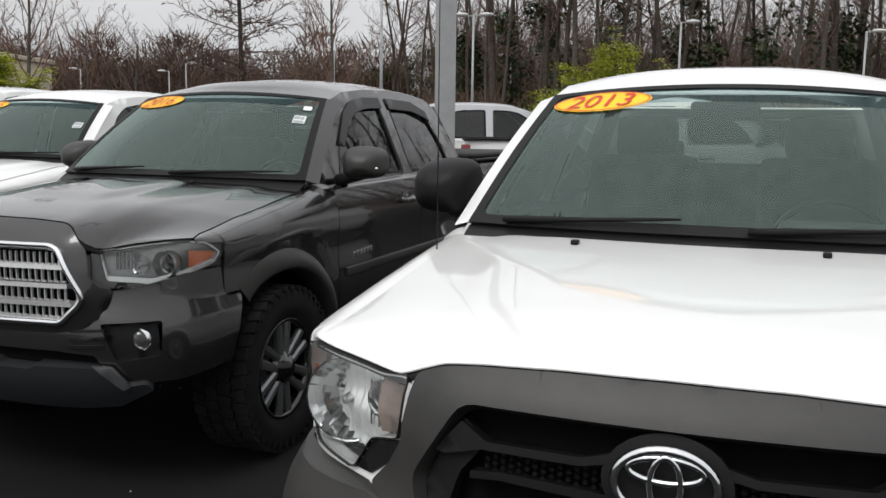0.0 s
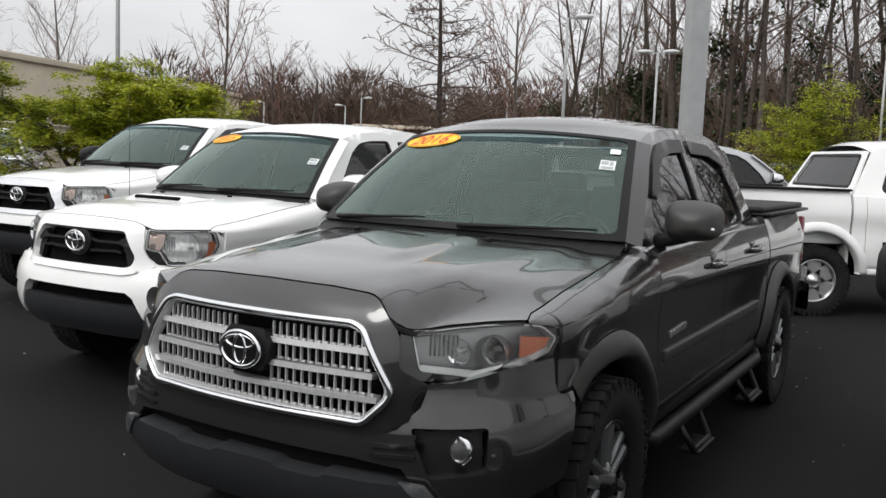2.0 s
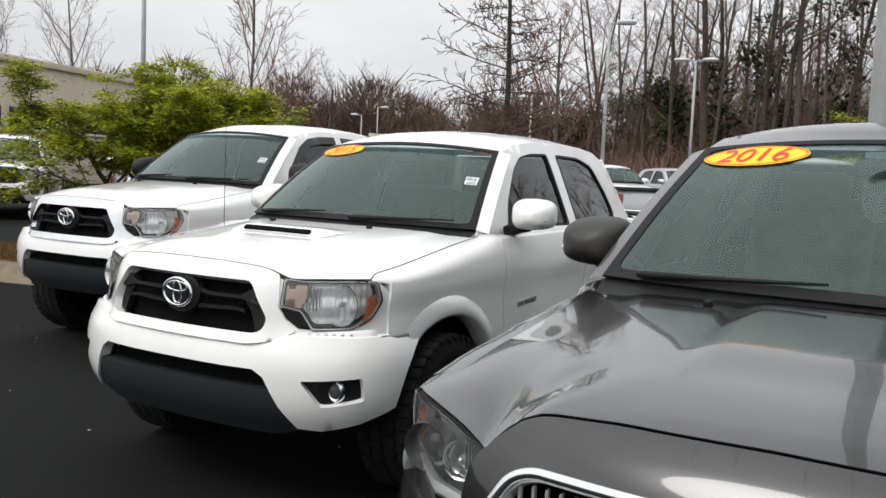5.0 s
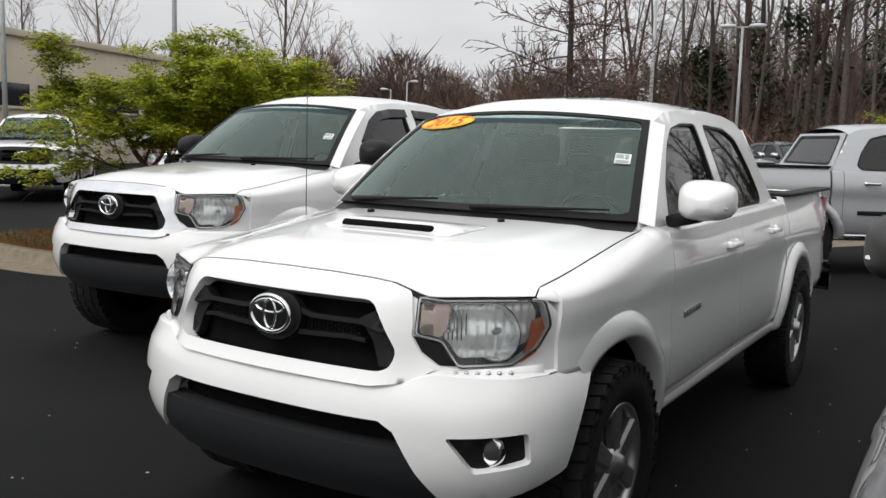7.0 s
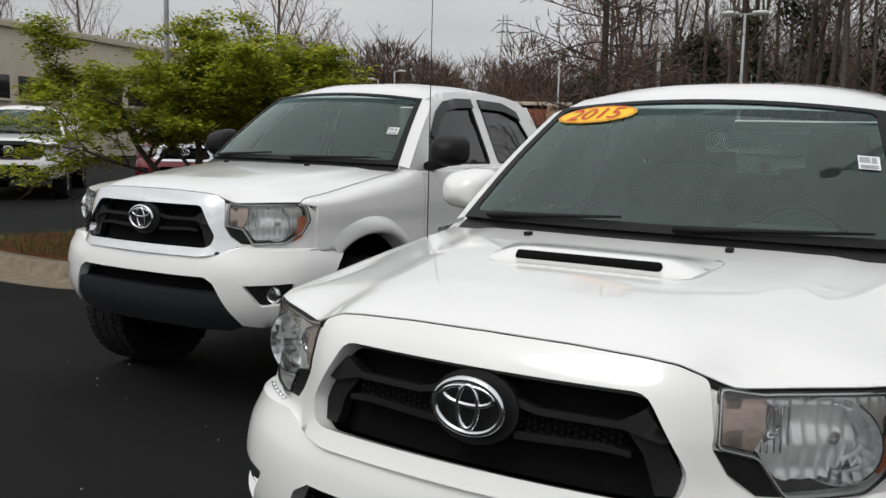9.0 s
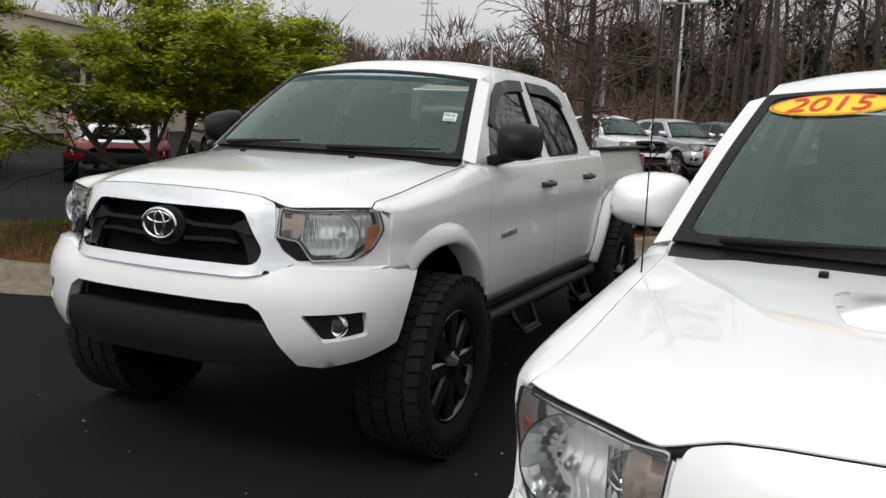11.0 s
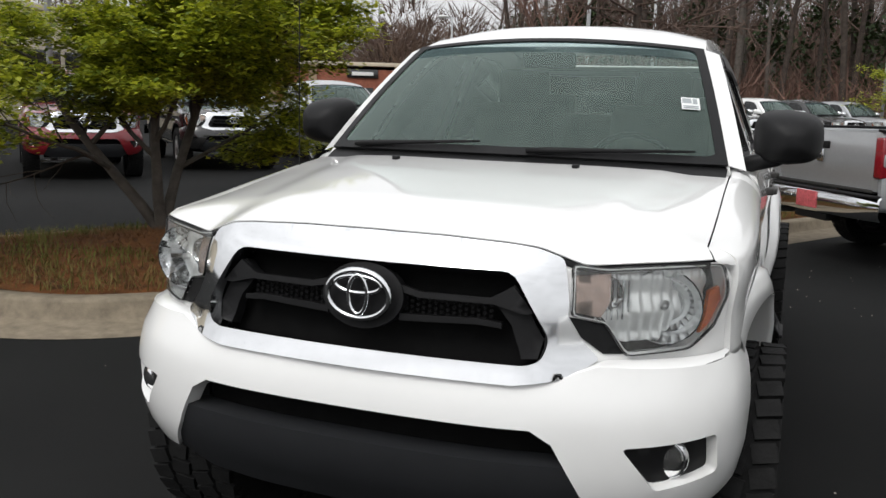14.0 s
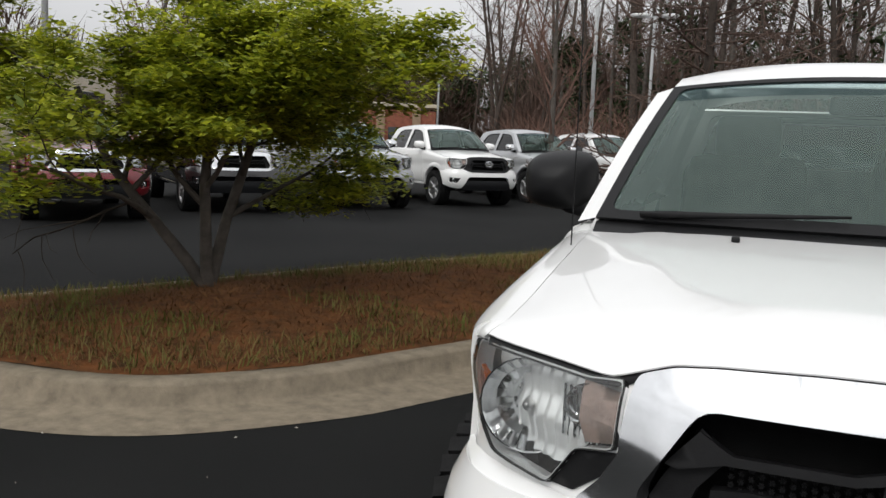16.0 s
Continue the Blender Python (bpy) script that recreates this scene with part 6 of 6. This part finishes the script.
spots = []
for k in range(120):
    a = 60 + 52.5 * ((k * 0.61803) % 1.0)
    d = 52 + 44 * rng_w.uniform(0, 1) ** 1.2 + (8 if a > 106 else 0)
    spots.append((a, d))
for k, (a, d) in enumerate(spots):
    x, y = wood_place(a, d)
    m = pose(x, y, 0, 0, 0, rng_w.uniform(0, 360)) @ Matrix.Diagonal((1, 1, 1, 1))
    if k < 7:
        kinds[k].matrix_world = m
    else:
        c = copy_thing(kinds[k % 7], m)
        s = rng_w.uniform(0.8, 1.15)
        c.scale = (s, s, s)
# the lower line of trees beyond the lane
low = []
for k in range(3):
    ob = bare_tree("distant bare tree in the brown tree line", 140 + k, SAPLING, (6.6, 7.6, 5.8)[k], 0.16, BARKG, TWIG)
    ob["group"] = "distant bare trees"
    low.append(ob)
for k in range(90):
    a = 113 + 36 * ((k * 0.61803) % 1.0)
    d = rng_w.uniform(84, 125)
    x, y = wood_place(a, d)
    m = pose(x, y, 0, 0, 0, rng_w.uniform(0, 360))
    if k < 3:
        low[k].matrix_world = m
    else:
        c = copy_thing(low[k % 3], m)
        s = rng_w.uniform(0.75, 1.2)
        c.scale = (s * 1.5, s * 1.5, s)


def thicket(seed, count, angles, dist, height, width, lean=0.35):
    """Loose upright twigs over a belt of ground."""
    rng = np.random.default_rng(seed)
    a = np.radians(rng.uniform(*angles, count))
    d = rng.uniform(*dist, count)
    h = rng.uniform(0.35, 1.0, count) * height * (0.75 + 0.25 * np.sin(a * 37) * np.sin(a * 91 + 1))
    x, y = CAM0[0] + d * np.cos(a), CAM0[1] + d * np.sin(a)
    z0 = rng.uniform(0, 0.55, count) * h
    dx, dy = rng.normal(0, lean, count) * h, rng.normal(0, lean, count) * h
    w = rng.uniform(0.5, 1.4, count) * width
    ta = rng.uniform(0, math.pi, count)
    px, py = np.cos(ta) * w, np.sin(ta) * w
    v = np.stack([np.stack([x - px, y - py, z0], 1), np.stack([x + px, y + py, z0], 1), np.stack([x + dx, y + dy, h], 1)], 1).reshape(-1, 3)
    f = np.arange(count * 3).reshape(-1, 3)
    return mesh_of(v, f.tolist(), False)


part("thicket", thicket(1, 16000, (58, 111), (50, 78), 5.5, 0.035, 0.5), BUD)
tagged(bpy.data.objects["thicket"], "brown leafless thicket along the wood's edge", "thicket", "", "stuff")
part("far_woods", thicket(2, 42000, (57, 109.5), (80, 118), 18, 0.05, 0.30), TWIG)
tagged(bpy.data.objects["far_woods"], "far bare woods behind the car lot", "woods", "", "stuff")
def crowns(seed, trees, angles, dist, height, twigs, width):
    """Rounded bare crowns of fine twigs in a far belt of trees."""
    rng = np.random.default_rng(seed)
    n = trees * twigs
    a, d, h = (np.repeat(rng.uniform(*r, trees), twigs) for r in (np.radians(angles), dist, height))
    t = rng.uniform(0.12, 1.0, n)
    reach = 0.36 * h * np.sqrt(np.maximum(0.02, 1 - ((t - 0.55) / 0.46) ** 2))
    ph, rho = rng.uniform(0, 2 * math.pi, n), np.sqrt(rng.uniform(0, 1, n)) * reach
    b = np.stack([CAM0[0] + d * np.cos(a) + rho * np.cos(ph), CAM0[1] + d * np.sin(a) + rho * np.sin(ph), t * h * 0.92], 1)
    grow = np.stack([np.cos(ph) * 0.6, np.sin(ph) * 0.6, np.full(n, 0.75)], 1) + rng.normal(0, 0.35, (n, 3))
    q = b + grow * (h * rng.uniform(0.06, 0.17, n))[:, None]
    w, ta = rng.uniform(0.5, 1.4, n) * width, rng.uniform(0, math.pi, n)
    o = np.stack([np.cos(ta) * w, np.sin(ta) * w, np.zeros(n)], 1)
    return mesh_of(np.stack([b - o, b + o, q], 1).reshape(-1, 3), np.arange(n * 3).reshape(-1, 3).tolist(), False)


part("far_hedgerow", crowns(3, 150, (109, 153), (84, 135), (5.5, 11.5), 800, 0.07), TWIG)
tagged(bpy.data.objects["far_hedgerow"], "far brown hedgerow beyond the lane", "hedgerow", "", "stuff")


def leaf_cloud(seed, count, centres, size, flat=0.6):
    """Small folded leaves round given clump centres (x, y, z, rx, rz)."""
    rng = np.random.default_rng(seed)
    c = np.array(centres)
    k = rng.integers(0, len(c), count)
    o = rng.normal(0, 0.5, (count, 3))
    p = c[k, :3] + o * np.stack([c[k, 3], c[k, 3], c[k, 4]], 1)
    a = rng.uniform(0, 2 * math.pi, count)
    s = size * rng.uniform(0.6, 1.4, count)
    tilt = rng.normal(0, flat, count)
    ux = np.stack([np.cos(a), np.sin(a), tilt * 0.6], 1) * s[:, None]
    vx = np.stack([-np.sin(a), np.cos(a), rng.normal(0, flat, count) * 0.6], 1) * s[:, None] * 0.55
    v = np.stack([p - ux, p - vx * 0.9, p + ux, p + vx], 1).reshape(-1, 3)
    i = np.arange(count)[:, None] * 4
    f = np.concatenate([i, i + 1, i + 2, i + 3], 1)
    return mesh_of(v, f.tolist(), False)


# evergreen ivy and holly in the wood
ivy_c = []
rng_i = np.random.default_rng(4)
for a, d, h in ((92, 58, 12), (97, 60, 15), (101.5, 57, 11), (88, 56, 13), (84, 60, 9), (104, 62, 9), (80, 57, 12), (76, 59, 10), (94, 66, 15), (107, 64, 8)):
    x, y = wood_place(a, d)
    for k in range(26):
        ivy_c.append((x + rng_i.normal(0, 0.7), y + rng_i.normal(0, 0.7), rng_i.uniform(0.5, h), 0.8, 0.9))
for a, d, h in ((111.5, 92, 8.0), (113, 95, 7.2), (117, 104, 7.0), (122, 112, 7.5), (109, 88, 9.5), (130, 116, 8.0)):
    x, y = wood_place(a, d)
    for k in range(30):
        ivy_c.append((x + rng_i.normal(0, 1.6), y + rng_i.normal(0, 1.6), h * rng_i.uniform(0.55, 1.0), 1.3, 0.7))
part("ivy_undergrowth", leaf_cloud(6, 34000, ivy_c, 0.16, 0.9), IVY)
tagged(bpy.data.objects["ivy_undergrowth"], "dark evergreen ivy and holly among bare trunks", "ivy", "", "stuff")


def maple(seed, x, y, z, leaves, scale=1.0, turn=0.0):
    root = new("tree")
    tagged(root, "spreading maple with fresh yellow-green leaves on the island", "tree")
    big, small, tips, acc = tree_meshes(seed, dict(MAPLE_SPEC, trunk_levels=1), (0, 0, -0.1), (-0.25, 0.12, 1), 1.85, 0.048, 3, 0.40)
    part("trunk", mesh_of(*joined(*big)), BARKG, root)
    part("branchwork", mesh_of(*joined(*small)), BARKD, root)
    cs = []
    for pts, rad, lv in acc:
        if lv >= 2:
            for q in pts[2:]:
                if q[2] > 0.5:
                    cs.append((*q, 0.15, 0.06))
    cs = cs[::2]
    part("crown", leaf_cloud(seed + 1, leaves, cs, 0.025, 0.5), MAPLE, root)
    root.matrix_world = pose(x, y, z, 0, 0, turn) @ Matrix.Diagonal((scale * 1.06, scale * 1.06, scale * 0.95, 1))
    return root


maple(3, -7.8, 6.8, 0.30, 110000, 1.22, 40)
maple(8, 1.5, 21.5, 0.25, 34000, 1.35, 120)

# ---- island planting ----
in_poly = [tuple(p) for p in inset(RING, 0.66)]


def near_island(p):
    return inside(in_poly, p)


def grassy(p):
    d = np.sqrt(((p[:, None] - inner[None]) ** 2).sum(2)).min(1)
    n = np.array([noise.noise((x * 0.9, y * 0.9, 3)) for x, y in p])
    return inside(in_poly, p) & (n + np.where(d < 0.5, 0.45, 0) + np.where(p[:, 1] > 8.0, 0.35, 0) > 0.12)


part("pine_straw", blades(26000, 1, (0.07, 0.16), 0.0022, (0.92, 0.99), ((-9.6, 3.9), (-2.0, 12.5)), near_island), STRAW)
tagged(bpy.data.objects["pine_straw"], "loose brown pine needles on the island", "pine straw", "", "stuff")
part("grass", blades(19000, 2, (0.04, 0.13), 0.0032, (0.3, 0.92), ((-9.6, 3.9), (-1.0, 14.5)), grassy), GRASS)
tagged(bpy.data.objects["grass"], "thin patchy green and straw-coloured grass", "grass", "", "stuff")
# leaf litter ground under the wood and the far bank
LITTER = mat("leaf_litter", (0.13, 0.085, 0.055), 0.95, 0, 0, 0.35, 0.4, 0.5, 6, 0.1)
lit = [wood_place(a, 47 + 3 * math.sin(a * 0.7)) for a in np.linspace(55, 115, 20)] + [wood_place(a, 76 + 3 * math.sin(a)) for a in np.linspace(116, 155, 12)] + [wood_place(a, 260) for a in np.linspace(155, 50, 20)]
part("ground_litter", panel(lit, lambda x, y: (x, y, 0.012 + max(0, (math.hypot(x - 3, y + 2) - 80)) * 0.02), (), 9.0, 0, centre=(0, 80, -500)), LITTER)
tagged(bpy.data.objects["ground_litter"], "brown leaf litter ground under the woods", "ground", "", "structure")


def debris(seed, count, region):
    """Small pale bits of grit and leaf on the asphalt."""
    rng = np.random.default_rng(seed)
    p = rng.uniform(*region, (count, 2))
    p = p[~inside([tuple(q) for q in RING], p)]
    n = len(p)
    a, s = rng.uniform(0, 2 * math.pi, n), rng.uniform(0.004, 0.012, n)
    d = np.stack([np.cos(a), np.sin(a)], 1) * s[:, None]
    e = np.stack([-np.sin(a), np.cos(a)], 1) * s[:, None] * 0.5
    z = np.full(n, 0.005)
    top = np.full(n, 0.012)
    v = np.stack([np.column_stack([p - d, z]), np.column_stack([p - e, z]), np.column_stack([p + d, z]), np.column_stack([p + e, z]), np.column_stack([p, top])], 1).reshape(-1, 3)
    f = []
    for i in range(n):
        k = i * 5
        f += [(k, k + 1, k + 4), (k + 1, k + 2, k + 4), (k + 2, k + 3, k + 4), (k + 3, k, k + 4)]
    return mesh_of(v, f, False)


GRIT = mat("pale_grit", (0.36, 0.33, 0.28), 0.9, 0, 0, 0.4, 3)
part("grit", debris(9, 350, ((-9.0, -3.5), (7.0, 10.0))), GRIT)
tagged(bpy.data.objects["grit"], "scattered pale grit and leaf bits on asphalt", "grit", "", "stuff")
